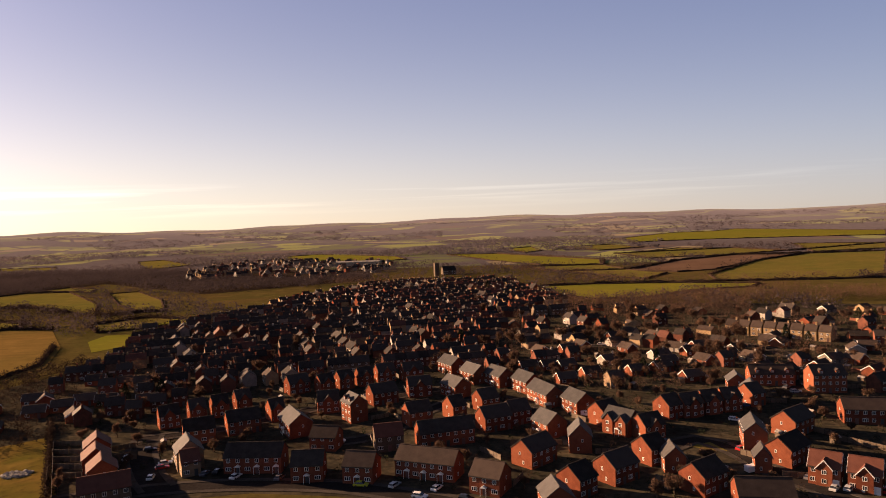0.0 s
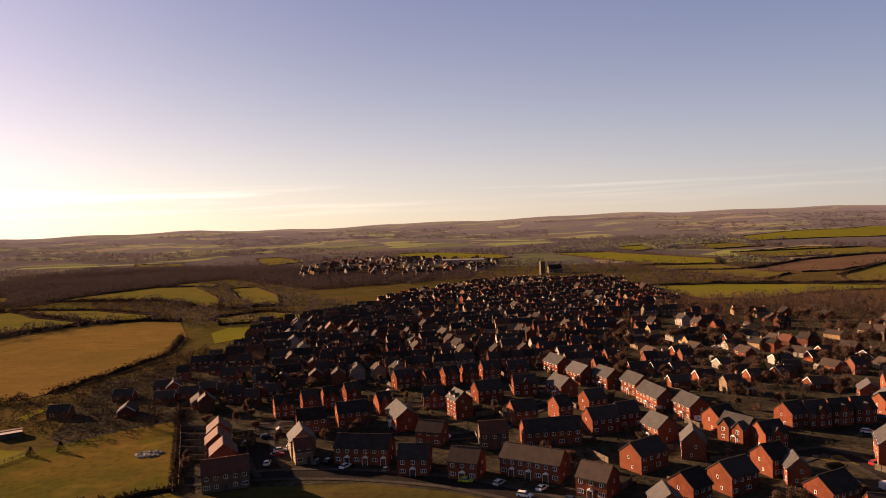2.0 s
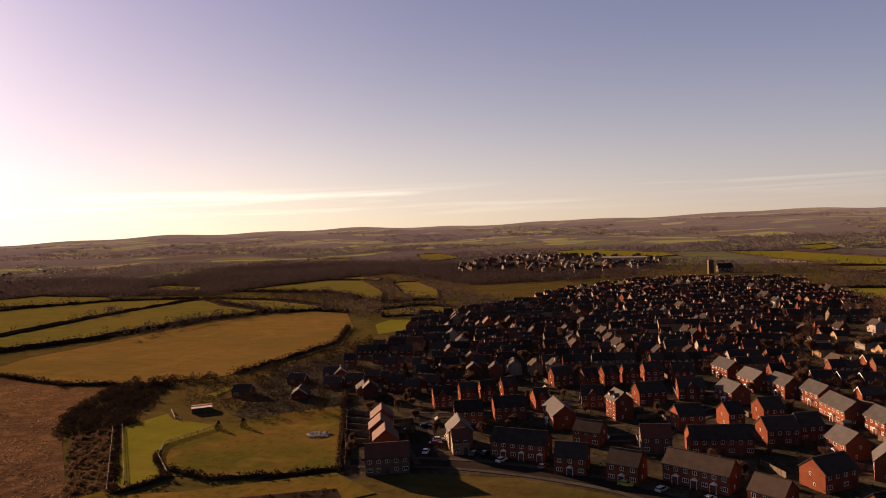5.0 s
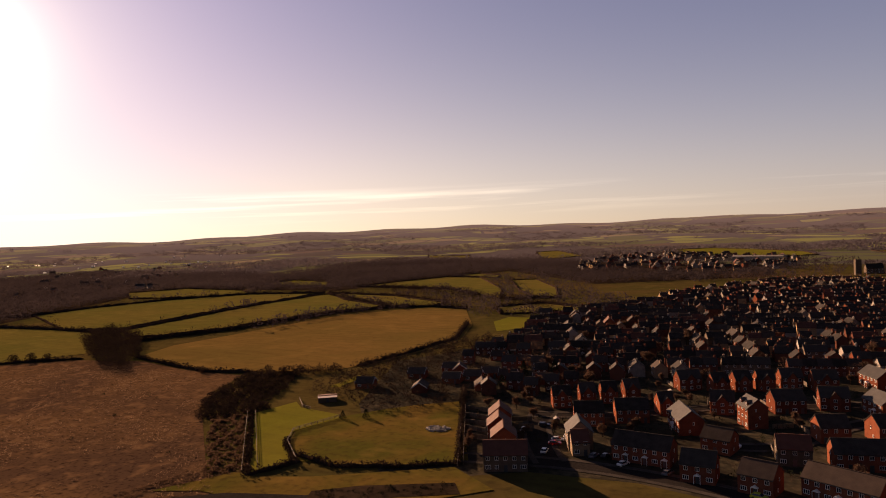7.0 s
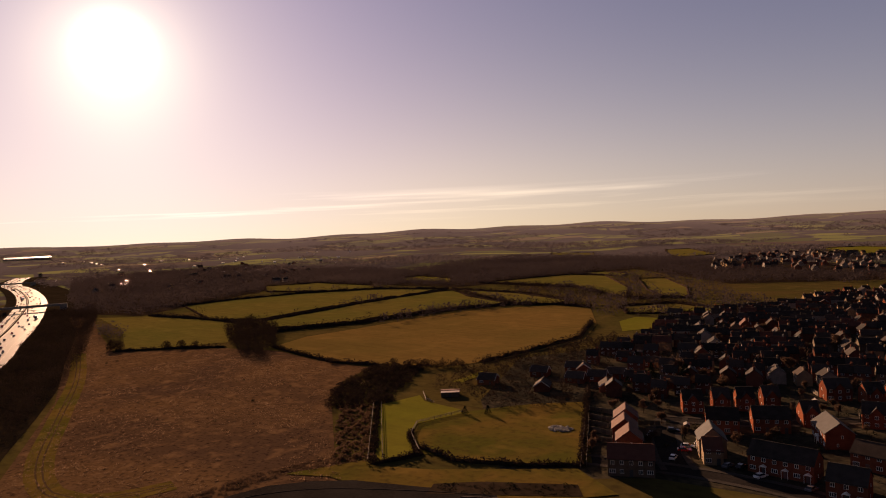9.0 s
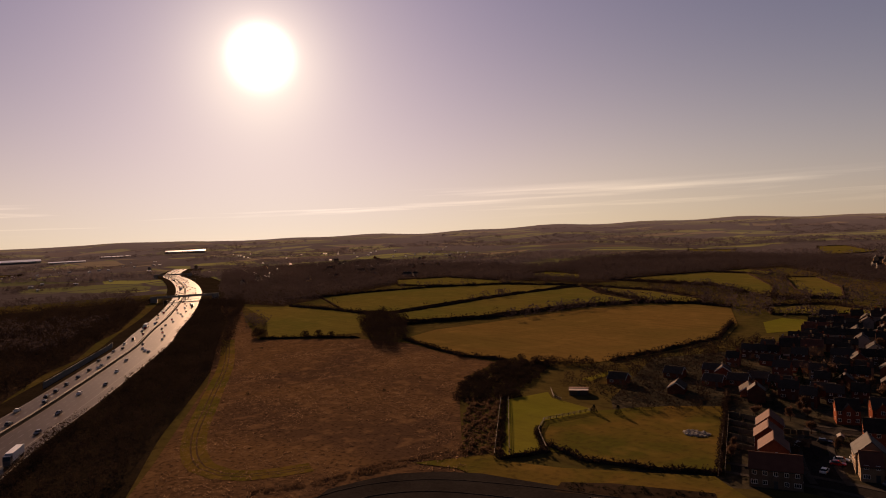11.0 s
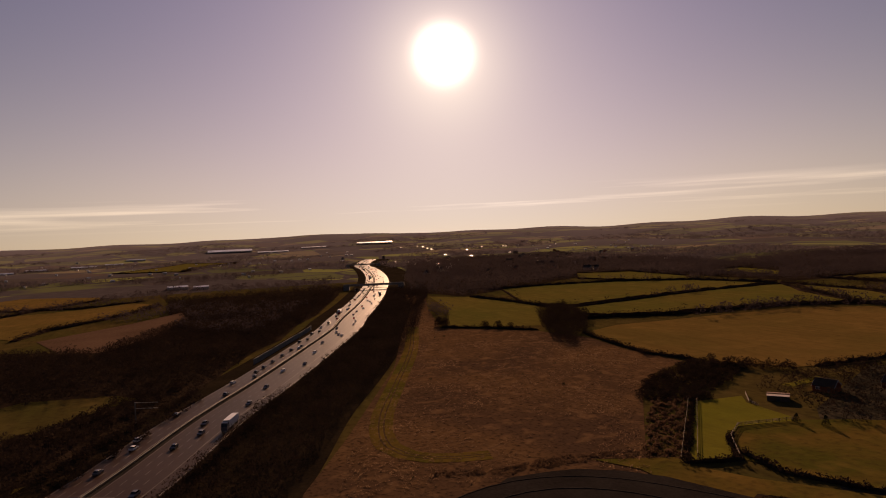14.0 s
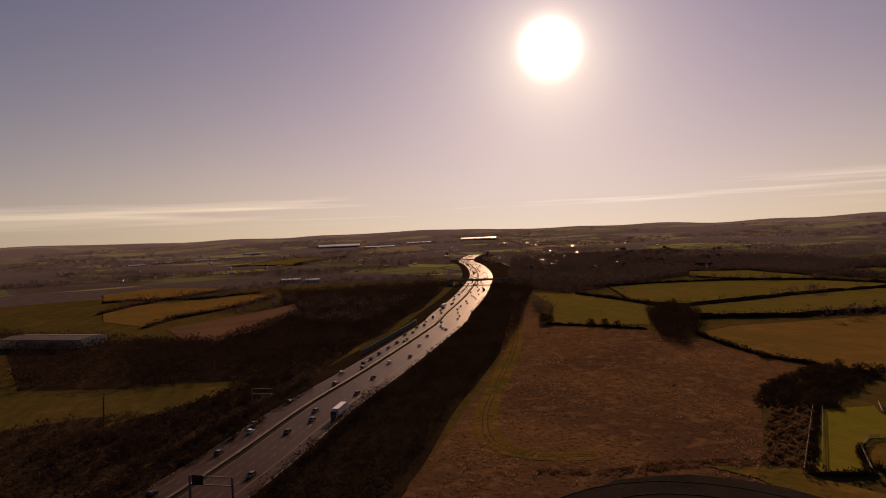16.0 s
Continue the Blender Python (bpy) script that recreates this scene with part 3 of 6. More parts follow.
def gable_roof(s, L, D, eaves, ridge, over=0.3, thick=0.22):
    k = (ridge - eaves) / (D / 2)
    e = D / 2 + over
    for sg in (-1, 1):
        p0, p1 = (sg * e, eaves - k * over + 0.05), (0.0, ridge + 0.05)
        prof = [p0, p1, (p1[0], p1[1] + thick), (p0[0], p0[1] + thick)]
        if sg > 0:
            prof = prof[::-1]
        s.prism(prof[::-1], -L / 2 - 0.18, L / 2 + 0.18, "x")
    s.box(-L / 2 - 0.18, L / 2 + 0.18, -0.13, 0.13, ridge + thick - 0.05, ridge + thick + 0.16)
    return s


def chimney_mesh(wall):
    s = Shape().box(-0.42, 0.42, -0.42, 0.42, -1.4, 1.1).box(-0.5, 0.5, -0.5, 0.5, 1.1, 1.25)
    s.tube((-0.2, 0, 1.25), (-0.2, 0, 1.7), 0.13, 0.11, 6).tube((0.2, 0, 1.25), (0.2, 0, 1.7), 0.13, 0.11, 6)
    return s.mesh("chimney", wall)


CHIMNEYS = {m.name: chimney_mesh(m) for m in (BRICK, BUFF, STONE, RENDER, SOOT, HONEY)}


def house(x, y, yaw, L, D=8.0, eaves=5.1, ridge=8.2, wall=BRICK, roof=TILE_DARK, label="", front=0, chimneys=(), porch=False,
          detail=2, units=1, dormers=0, group="houses of the estate", z=0.0, gable_window=True, gablet=0, barge=False):
    """A gabled house; front 0 or 2 is the side of its door. detail 2: windows on all sides, 1: only on the long sides."""
    x, y, L = 1.02 * PLAN * x, 1.02 * PLAN * y, L * (1.1 if detail > 1 else 1.0)
    ob = thing("house", pose(x, y, z, 0, 0, yaw), label or "two-storey gabled house", "house", group)
    child("wall", gable_body(Shape(), L, D, eaves, ridge).mesh("wall", wall), ob)
    child("roof", gable_roof(Shape(), L, D, eaves, ridge).mesh("roof", roof), ob)
    if detail > 1:
        for sg in (-1, 1):
            yy, zz = sg * (D / 2 + 0.30), eaves - 0.3 * (ridge - eaves) / (D / 2)
            child("gutter", Shape().box(-L / 2 - 0.15, L / 2 + 0.15, min(yy, yy + sg * 0.12), max(yy, yy + sg * 0.12), zz - 0.06, zz + 0.12).mesh("gutter", GUTTER), ob)
    storeys = 3 if eaves > 6.6 else (1 if eaves < 3.4 else 2)
    for side in (0, 2) if detail > 1 else (front,):
        yy = (-D / 2) if side == 0 else D / 2
        n = max(2, round(L / (2.8 if detail > 1 else 3.6)))
        doors = set()
        if side == front:
            doors = {int((u + 0.5) * n / units) for u in range(units)}
        for i in range(n):
            xx = -L / 2 + L * (i + 0.5) / n
            for k in range(storeys):
                zz = 0.95 + 2.55 * k
                if k == 0 and i in doors:
                    child("door", DOOR_ME, ob, facing(xx, yy, 0.0, side))
                    if porch:
                        child("porch", PORCH_ME, ob, facing(xx, yy, 0.0, side))
                    continue
                w = 1.7 if (k == 0 and i % 2 == 0 and side == front) else 1.15
                add_window(ob, xx, yy, zz, side, min(w, L / n - 0.5), 1.2, detail > 1 and side == front)
    if detail > 1 and gable_window:
        for side, xx in ((1, L / 2), (3, -L / 2)):
            for k in range(storeys):
                add_window(ob, xx, 0.6 if k % 2 else -0.7, 1.0 + 2.55 * k, side, 0.6, 1.0, False)
    if barge:
        k = (ridge - eaves) / (D / 2)
        for sx in (-1, 1):
            s = Shape()
            for sg in (-1, 1):
                e = D / 2 + 0.3
                prof = [(sg * e, eaves - k * 0.3 - 0.12), (0.0, ridge - 0.12), (0.0, ridge + 0.2), (sg * e, eaves - k * 0.3 + 0.2)]
                x0, x1 = sorted((sx * (L / 2 + 0.19), sx * (L / 2 + 0.26)))
                s.prism(prof if sg < 0 else prof[::-1], x0, x1, "x")
            child("bargeboard", s.mesh("bargeboard", FRAME_WHITE), ob)
    for cx in chimneys:
        child("chimney", CHIMNEYS[wall.name], ob, Matrix.Translation((cx * (L / 2 - 0.6), 0, ridge)))
    for i in range(dormers):
        xx = -L / 2 + L * (i + 0.5) / dormers
        y0, z0 = D / 2 - 0.5, eaves + 0.1
        turn = Matrix.Translation((xx, 0, 0)) @ Matrix.Rotation(math.pi / 2 * front, 4, "Z")
        dd = child("dormer", Shape().box(-0.75, 0.75, -y0, -0.6, z0, z0 + 1.5).prism([(-0.75, z0 + 1.5), (0.75, z0 + 1.5), (0, z0 + 2.1)], -y0, -0.6).mesh("dormer", wall), ob, turn)
        r = Shape()
        for sg in (-1, 1):
            pr = [(sg * 0.95, z0 + 1.4), (0, z0 + 2.15), (0, z0 + 2.28), (sg * 0.95, z0 + 1.52)]
            r.prism(pr if sg < 0 else pr[::-1], -y0 - 0.15, -0.5)
        child("dormer_roof", r.mesh("dormer_roof", roof), dd)
        child("window", window_meshes(1.0, 1.1)[2], dd, Matrix.Translation((0, -y0, z0 + 0.3)))
    for i in range(gablet):
        xx = -L / 2 + L * (i + 0.5) / gablet
        g = Shape().prism([(-2.0, eaves - 0.3), (2.0, eaves - 0.3), (0, eaves + 2.0)], -D / 2 - 0.5, -0.4).box(-2.0, 2.0, -D / 2 - 0.5, -D / 2 + 0.1, -0.2, eaves - 0.3).mesh("gablet", wall)
        gg = child("gablet", g, ob, Matrix.Translation((xx, 0, 0)) @ Matrix.Rotation(math.pi / 2 * front, 4, "Z"))
        r = Shape()
        for sg in (-1, 1):
            pr = [(sg * 2.25, eaves - 0.55), (0, eaves + 2.05), (0, eaves + 2.25), (sg * 2.25, eaves - 0.32)]
            r.prism(pr if sg < 0 else pr[::-1], -D / 2 - 0.75, -0.3)
        child("gablet_roof", r.mesh("gablet_roof", roof), gg)
        t = Shape()
        for sg in (-1, 1) if barge else ():
            pr = [(sg * 2.25, eaves - 0.72), (0, eaves + 1.88), (0, eaves + 2.2), (sg * 2.25, eaves - 0.38)]
            t.prism(pr if sg < 0 else pr[::-1], -D / 2 - 0.82, -D / 2 - 0.76)
        if barge:
            child("bargeboard", t.mesh("bargeboard", FRAME_WHITE), gg)
        child("window", window_meshes(1.15, 1.2)[2], gg, Matrix.Translation((0, -D / 2 - 0.5, 3.3)))
        child("window", window_meshes(1.15, 1.2)[2], gg, Matrix.Translation((0, -D / 2 - 0.5, 0.9)))
    return ob


L_BRICK = "red brick two-storey house with tiled roof darkened as in shade"
L_GREY = "red brick house with sunlit grey tiled roof"
L_ROW = "stepped row house of red brick with dark roof"

# stepped rows, ridges running across the slope
for x, y, yaw, L in [(-58.6, 265.3, 22, 10.3), (-47.8, 264.4, 22, 7.2), (-41.1, 270.2, 20, 7.5), (-33.8, 274.1, 14, 7.4), (-26.0, 279.8, 12, 9.2), (-15.2, 280.5, 10, 10.3),
                     (-92.5, 225.8, 18, 8.0), (-85.9, 233.1, 18, 6.7), (-79.6, 237.5, 19, 6.7), (-73.5, 243.7, 20, 6.7), (-58.3, 229.4, 20, 6.0)]:
    house(x, y, yaw + (12 if x < 10 else 9), 0.84 * L, 7.4, wall=BRICK, roof=TILE_DARK, label=L_ROW, group="stepped row of the estate", gablet=1)
for x, y, yaw, L in [(-24.1, 245.9, 16, 12.1), (-10.6, 219.3, 12, 9.9), (1.4, 224.6, 18, 6.4), (12.1, 232.4, 18, 8.6), (13.2, 210.9, 14, 11.5), (20.7, 216.5, 16, 8.5),
                     (-76.7, 209.1, 12, 11.4), (-65.7, 217.4, 14, 12.7), (21.6, 180.2, 33, 12.6), (39.7, 166.5, 26, 10.7), (51.2, 177.7, 20, 7.3), (47.4, 212.0, 23, 9.0)]:
    house(x, y, yaw + (12 if x < 10 else 9), 0.84 * L, 8.2, wall=BRICK, roof=TILE_DARK, label=L_BRICK, units=2 if L > 9.5 else 1)
for x, y, yaw, L in [(28.8, 159.1, 30, 7.7), (68.5, 216.4, 18, 7.7), (57.9, 158.4, 25, 10.9), (85.1, 174.1, 28, 12.1), (97.8, 196.7, 27, 13.4), (98.9, 226.6, 14, 7.2)]:
    house(x, y, yaw + (12 if x < 10 else 9), 0.84 * L, 8.2, wall=BRICK, roof=TILE_DARK, label=L_BRICK)
# the curved row with sunlit grey roofs
for x, y, yaw, L in [(1.3, 290.3, -60, 12.0), (9.9, 272.7, -60, 11.1), (19.3, 265.8, -60, 10.9), (28.6, 255.3, -65, 11.2), (32.9, 237.8, -69, 14.8), (41.8, 225.3, -68, 10.3), (28.9, 202.8, -62, 8.5), (2.3, 252.3, -58, 10.6)]:
    house(x, y, yaw, L, 8.0, wall=BRICK, roof=TILE_GREY, label=L_GREY, group="houses of the curved row", porch=True)
house(-48.4, 214.3, -62, 13.5, 8.4, wall=BRICK, roof=TILE_GREY, label=L_GREY, porch=True)
house(-72.0, 187.7, -63, 9.0, 8.0, 5.6, 9.2, wall=BUFF, roof=TILE_GREY, label="tall buff brick house with grey roof beside the parking court")
house(-69.5, 181.5, 28, 5.0, 7.0, 4.4, 7.4, wall=BUFF, roof=TILE_RED, label="buff brick house wing with red tiled roof")
for x, y in ((-101.3, 196.3), (-96.4, 185.9), (-90.3, 176.6)):
    house(x, y, -62, 8.2, 8.0, wall=BRICK, roof=TILE_RED, label="red brick end house with red-brown tiled roof", group="row beside the paddock")
house(-83.0, 163.0, 26, 12.0, 8.5, wall=STONE, roof=TILE_RED, label="stone coloured house with red-brown tiled roof")
house(-31.3, 225.2, -58, 7.8, 7.0, 7.4, 10.2, wall=BRICK, roof=TILE_GREY, label="three-storey brick town house with grey roof", dormers=2)
house(35.3, 189.0, -98, 8.0, 7.0, 5.4, 9.0, wall=BRICK, roof=TILE_GREY, label="tall narrow brick house with grey roof")
house(80.8, 184.0, -107, 11.0, 6.6, 6.9, 9.8, wall=BRICK, roof=TILE_GREY, label="three-storey brick town house with grey roof")
# the row along the front road
house(-52.1, 182.8, -3, 16.1, 8.4, wall=BRICK, roof=TILE_DARK, label="brick terrace of three with dark roof", units=3, porch=True, group="houses on the front road")
house(-36.6, 174.9, 2, 8.5, 8.4, wall=BRICK, roof=TILE_DARK, label="brick house with white gabled porch", porch=True, group="houses on the front road")
house(-22.8, 172.7, -12, 8.2, 8.4, wall=BRICK, roof=TILE_BROWN, label="brick house with brown tiled roof", porch=True, group="houses on the front road")
house(-5.8, 173.8, -22, 16.8, 8.4, wall=BRICK, roof=TILE_BROWN, label="brick terrace of three with brown tiled roof", units=3, porch=True, group="houses on the front road")
house(8.9, 162.3, -28, 8.1, 8.4, wall=BRICK, roof=TILE_BROWN, label="brick house with white gabled porch and brown roof", porch=True, group="houses on the front road")
house(-36.0, 198.1, -12, 8.3, 7.5, 4.6, 7.4, wall=BRICK, roof=TILE_BROWN, label="brick house with brown tiled roof")
house(-1.9, 198.8, 16, 17.0, 8.2, wall=BRICK, roof=TILE_DARK, label="long brick terrace with dark roof", units=3)
house(-18.0, 195.8, 12, 8.4, 7.6, wall=STONE, roof=TILE_RED, label="pale stone house with dark red roof")
house(130.5, 239.5, -4, 11.7, 9.0, 7.4, 10.6, wall=BRICK, roof=TILE_DARK, label="three-storey brick house with dormers", dormers=2)
house(122.9, 203.9, -14, 14.0, 8.5, wall=BRICK, roof=TILE_BROWN, label="brick terrace with brown roof", units=2)
house(117.3, 252.2, -10, 16.0, 8.5, 4.9, 8.0, wall=BRICK, roof=TILE_BROWN, label="long brick house with small dormers", dormers=3)
for x, y, yaw, L in [(75.1, 217.2, 15, 7.1), (82.3, 219.6, 12, 6.4), (89.4, 221.6, 10, 6.4), (56.4, 196.7, 21, 7.2), (-42.0, 237.6, 12, 7.7), (-11.2, 254.5, 12, 9.0)]:
    house(x, y, yaw, L, 7.8, wall=BRICK, roof=TILE_DARK, label=L_BRICK, gablet=1)
for x, y, yaw, L, D in [(101.6, 244.6, -105, 8.0, 7.0), (101.6, 232.4, -108, 8.0, 7.0), (55.1, 171.6, -95, 6.5, 6.0), (76.1, 168.5, -107, 5.5, 4.5), (22.4, 150.1, -85, 7.7, 7.5)]:
    house(x, y, yaw, L, D, 4.6, 7.4, wall=BRICK, roof=TILE_GREY, label="brick house with its grey roof slope in the sun")
house(50.3, 202.3, -50, 9.5, 8.0, wall=BRICK, roof=TILE_GREY, label="brick house with two projecting gables and grey roof", gablet=2, porch=True)
for x, y, yaw in ((87.2, 160.1, -36), (93.6, 155.2, -36), (100.5, 150.5, -36)):
    hh = house(x, y, yaw, 7.0, 7.6, wall=BRICK, roof=TILE_RED, label="detached brick house with red-brown roof and white gable", gablet=1, barge=True, group="detached houses of the close")
    child("garage_door", GARAGE_ME, hh, facing(2.3, -3.8, 0, 0))
house(-92.5, 113.3, 30, 8.0, 7.5, wall=BRICK, roof=TILE_DARK, label="brick house with dark roof below the paddock")
house(-75.5, 122.5, 30, 9.0, 7.5, wall=BRICK, roof=TILE_DARK, label="brick house with dark roof below the paddock")
house(66.0, 146.0, -10, 12.0, 9.0, wall=BRICK, roof=TILE_BROWN, label="red brick house with brown roof")
# old stone terrace on the far side
for i in range(8):
    house(147.5 + 6.2 * i * 0.743, 357.0 - 6.2 * i * 0.669, -42, 6.0, 8.0, 5.4, 8.4, wall=HONEY, roof=TILE_BROWN, label="old honey stone terraced house with brown roof", chimneys=(0.9,), group="old stone terrace", detail=1)

# ---- the older town: prototypes and their copies ----
rng = random.Random(7)
TOWN = []
for i, (L, D, e, r, wall, roof, ch) in enumerate([(7.0, 7.5, 5.0, 8.0, SOOT, TILE_DARK, (0.9,)), (8.5, 7.5, 5.0, 8.2, SOOT, TILE_DARK, (0.9, -0.9)), (12.0, 8.0, 5.2, 8.4, STONE, TILE_DARK, (0.9, -0.9)),
                                                   (9.0, 8.0, 5.0, 8.0, RENDER, TILE_DARK, (0.8,)), (10.0, 8.0, 2.7, 5.4, BRICK, TILE_BROWN, ()), (8.0, 7.0, 5.0, 7.8, BUFF, TILE_BROWN, (0.9,)),
                                                   (11.0, 9.0, 2.6, 5.2, RENDER, TILE_BROWN, (0.5,)), (16.0, 8.0, 5.2, 8.4, STONE, TILE_BROWN, (0.9, 0.0, -0.9))]):
    TOWN.append((0.86 * L, 0.86 * D, 0.93 * e, 0.90 * r, wall, roof, ch))
TOWN_LABELS = {"sooty_old_brick": "older sooty red brick house", "red_brick": "older red brick house", "weathered_stone": "old stone terraced house", "pale_painted_render": "pale rendered house", "buff_brick": "buff brick house"}
made_town = {}


def town_house(x, y, yaw, k):
    m = pose(1.02 * PLAN * x, 1.02 * PLAN * y, 0, 0, 0, yaw)
    if k not in made_town:
        L, D, e, r, wall, roof, ch = TOWN[k]
        made_town[k] = house(x, y, yaw, L, D, e, r, wall, roof, TOWN_LABELS[wall.name] + " with weathered tiled roof", chimneys=ch, detail=1, group="houses of the old town", gable_window=False, barge=k in (4, 6))
    else:
        copy_thing(made_town[k], m)


# far houses, too small and many to tell apart, as one piece
FAR_MATS = [BRICK, SOOT, BUFF, STONE, RENDER, HONEY, TILE_DARK, TILE_GREY, TILE_BROWN, TILE_RED]
far_pick = random.Random(17)
NEAR_STREETS = 408.0
FAR_LABELS = {"sooty_old_brick": "terraced house with sooty brick walls", "red_brick": "old house with red brick walls", "weathered_stone": "terraced house with weathered stone walls", "pale_painted_render": "old house with pale rendered walls",
              "buff_brick": "old house with buff brick walls", "honey_coloured_stone": "terraced house with honey stone walls"}
far_v, far_f, far_i = [], [], []


def far_house(x, y, yaw, k):
    L, D, e, r, wall, roof, ch = TOWN[k]
    wall, roof = far_pick.choice((wall, wall, wall, wall, RENDER, HONEY, BRICK)), far_pick.choice((TILE_DARK, TILE_DARK, TILE_DARK, roof, TILE_BROWN, TILE_RED))
    e, r = e * far_pick.uniform(0.85, 1.08), r * far_pick.uniform(0.92, 1.06)
    x, y = 1.02 * PLAN * x, 1.02 * PLAN * y
    m = pose(x, y, float(lie(x, y)), 0, 0, yaw)
    pieces = [(gable_body(Shape(), L, D, e, r), wall), (gable_roof(Shape(), L, D, e, r), roof)]
    for c in ch:
        pieces.append((Shape().box(c * (L / 2 - 0.6) - 0.4, c * (L / 2 - 0.6) + 0.4, -0.4, 0.4, r - 1, r + 1.2), wall))
    w = L * 0.42
    pieces.append((Shape().box(-L / 2, -L / 2 + w, D / 2 - 0.1, D / 2 + 3.2, -0.3, e * 0.62), wall))
    pieces.append((Shape().prism([(D / 2 - 0.2, e * 0.60), (D / 2 + 3.5, e * 0.60), (D / 2 + 3.5, e * 0.64), (D / 2 - 0.2, e * 0.97)], -L / 2 - 0.1, -L / 2 + w + 0.1, "x"), roof))
    if math.hypot(x, y) < NEAR_STREETS:
        ob = thing("house", m, FAR_LABELS[wall.name] + (" and red-brown tiled roof" if roof is TILE_RED else " and brown tiled roof" if roof is TILE_BROWN else " and dark roof"), "house", "houses of the old town")
        for nm, mat in (("wall", wall), ("roof", roof)):
            joined = Shape()
            for piece, pm in pieces:
                if pm is mat:
                    b = len(joined.v)
                    joined.v += piece.v
                    joined.f += [tuple(b + i for i in q) for q in piece.f]
            child(nm, joined.mesh(nm, mat), ob)
        return
    for piece, mat in pieces:
        b = len(far_v)
        far_v.extend(tuple(m @ Vector(q)) for q in piece.v)
        far_f.extend(tuple(b + i for i in q) for q in piece.f)
        far_i.extend([FAR_MATS.index(mat)] * len(piece.f))


def inside(p, poly):
    x, y = p
    hit = False
    for (x0, y0), (x1, y1) in zip(poly, poly[1:] + poly[:1]):
        if (y0 > y) != (y1 > y) and x < (x1 - x0) * (y - y0) / (y1 - y0) + x0:
            hit = not hit
    return hit


TOWN_POLY = [(-180, 285), (-150, 300), (-105, 255), (-60, 290), (0, 305), (60, 245), (110, 262), (150, 250), (240, 240), (330, 330), (250, 420), (170, 430), (90, 500), (60, 690), (-50, 710), (-115, 620), (-150, 500), (-180, 430), (-168, 340)]
ESTATE = [o.matrix_world.translation.xy / PLAN / 1.02 for o in scene.objects if o.name.startswith("house")]
taken = [(p.x, p.y, 9.0) for p in ESTATE]
# houses that stand out: x, y and a code of the kind of house (tens) and the way of its ridge (units: 0 across, 1 in depth)
WEST_HOUSES = [(-125, 335, 31), (-138, 356, 31), (-149, 378, 31), (-133, 387, 51), (-142, 427, 0), (-162, 404, 10), (-185, 431, 20), (-90, 283, 10), (-82, 281, 31), (-73, 282, 51), (-65, 283, 31), (-113, 414, 20), (-134, 455, 20),
               (-118, 464, 10), (-117, 494, 0), (-176, 397, 20), (-162, 358, 10), (-135, 287, 40), (-137, 259, 40), (-141, 251, 40), (-154, 262, 41), (-147, 244, 40), (-130, 238, 41), (-128, 257, 40), (-166, 247, 40), (-151, 226, 41), (-176, 224, 40), (-160, 281, 0), (-150, 293, 40), (-143, 305, 10), (-112, 255, 40), (-118, 243, 10), (-124, 232, 1), (-109, 238, 0), (-136, 275, 10), (-121, 293, 0), (-121, 308, 11), (-116, 264, 0), (-158, 262, 40), (-104, 246, 0), (-99, 253, 0)]
MIDDLE_HOUSES = [(-79, 375, 11), (-72, 352, 21), (-66, 332, 11), (-83, 436, 11), (-75, 404, 11), (-58, 370, 21), (-52, 351, 11), (-46, 336, 21), (-42, 321, 11), (-53, 388, 20), (-33, 339, 10), (-21, 335, 20), (-8, 338, 30),
                 (-39, 437, 70), (-24, 444, 70), (-25, 482, 21), (-18, 450, 11), (-17, 379, 11), (-13, 369, 11), (-9, 426, 31), (-70, 480, 0), (-79, 483, 10), (-48, 474, 10), (-71, 546, 30), (-4, 603, 0), (23, 607, 11), (29, 544, 21),
                 (34, 511, 31), (42, 516, 20), (29, 451, 10), (4, 458, 0), (8, 394, 11), (-5, 358, 0)]
EAST_HOUSES = [(46, 380, 10), (55, 397, 11), (60, 447, 20), (72, 449, 70), (73, 409, 31), (78, 393, 11), (85, 352, 40), (64, 331, 41), (56, 323, 40), (49, 288, 40), (56, 273, 40), (121, 393, 10), (105, 350, 61), (86, 279, 40), (116, 319, 40),
               (107, 289, 41), (182, 398, 31), (203, 412, 21), (228, 415, 60), (216, 356, 10), (157, 282, 60), (165, 280, 41), (141, 276, 0), (148, 237, 10), (69, 296, 60), (83, 320, 41), (120, 352, 40), (121, 299, 40), (128, 291, 61), (43, 321, 41), (42, 289, 40)]
for x, y, code in WEST_HOUSES + MIDDLE_HOUSES + EAST_HOUSES:
    k = code // 10
    town_house(x, y, (-62 if code % 10 else 18) + rng.uniform(-4, 4), k)
    taken.append((x, y, TOWN[k][0]))
# streets of terraces, back to back; east of the middle, bungalows set among trees
WALLS = Shape()


def yard_wall(x, y, yaw, length):
    m = pose(1.02 * PLAN * x, 1.02 * PLAN * y, float(lie(1.02 * PLAN * x, 1.02 * PLAN * y)), 0, 0, yaw)
    WALLS.hexa([tuple(m @ Vector((px, py, pz))) for pz in (-0.2, 1.7) for px, py in ((0, -0.12), (length, -0.12), (length, 0.12), (0, 0.12))])


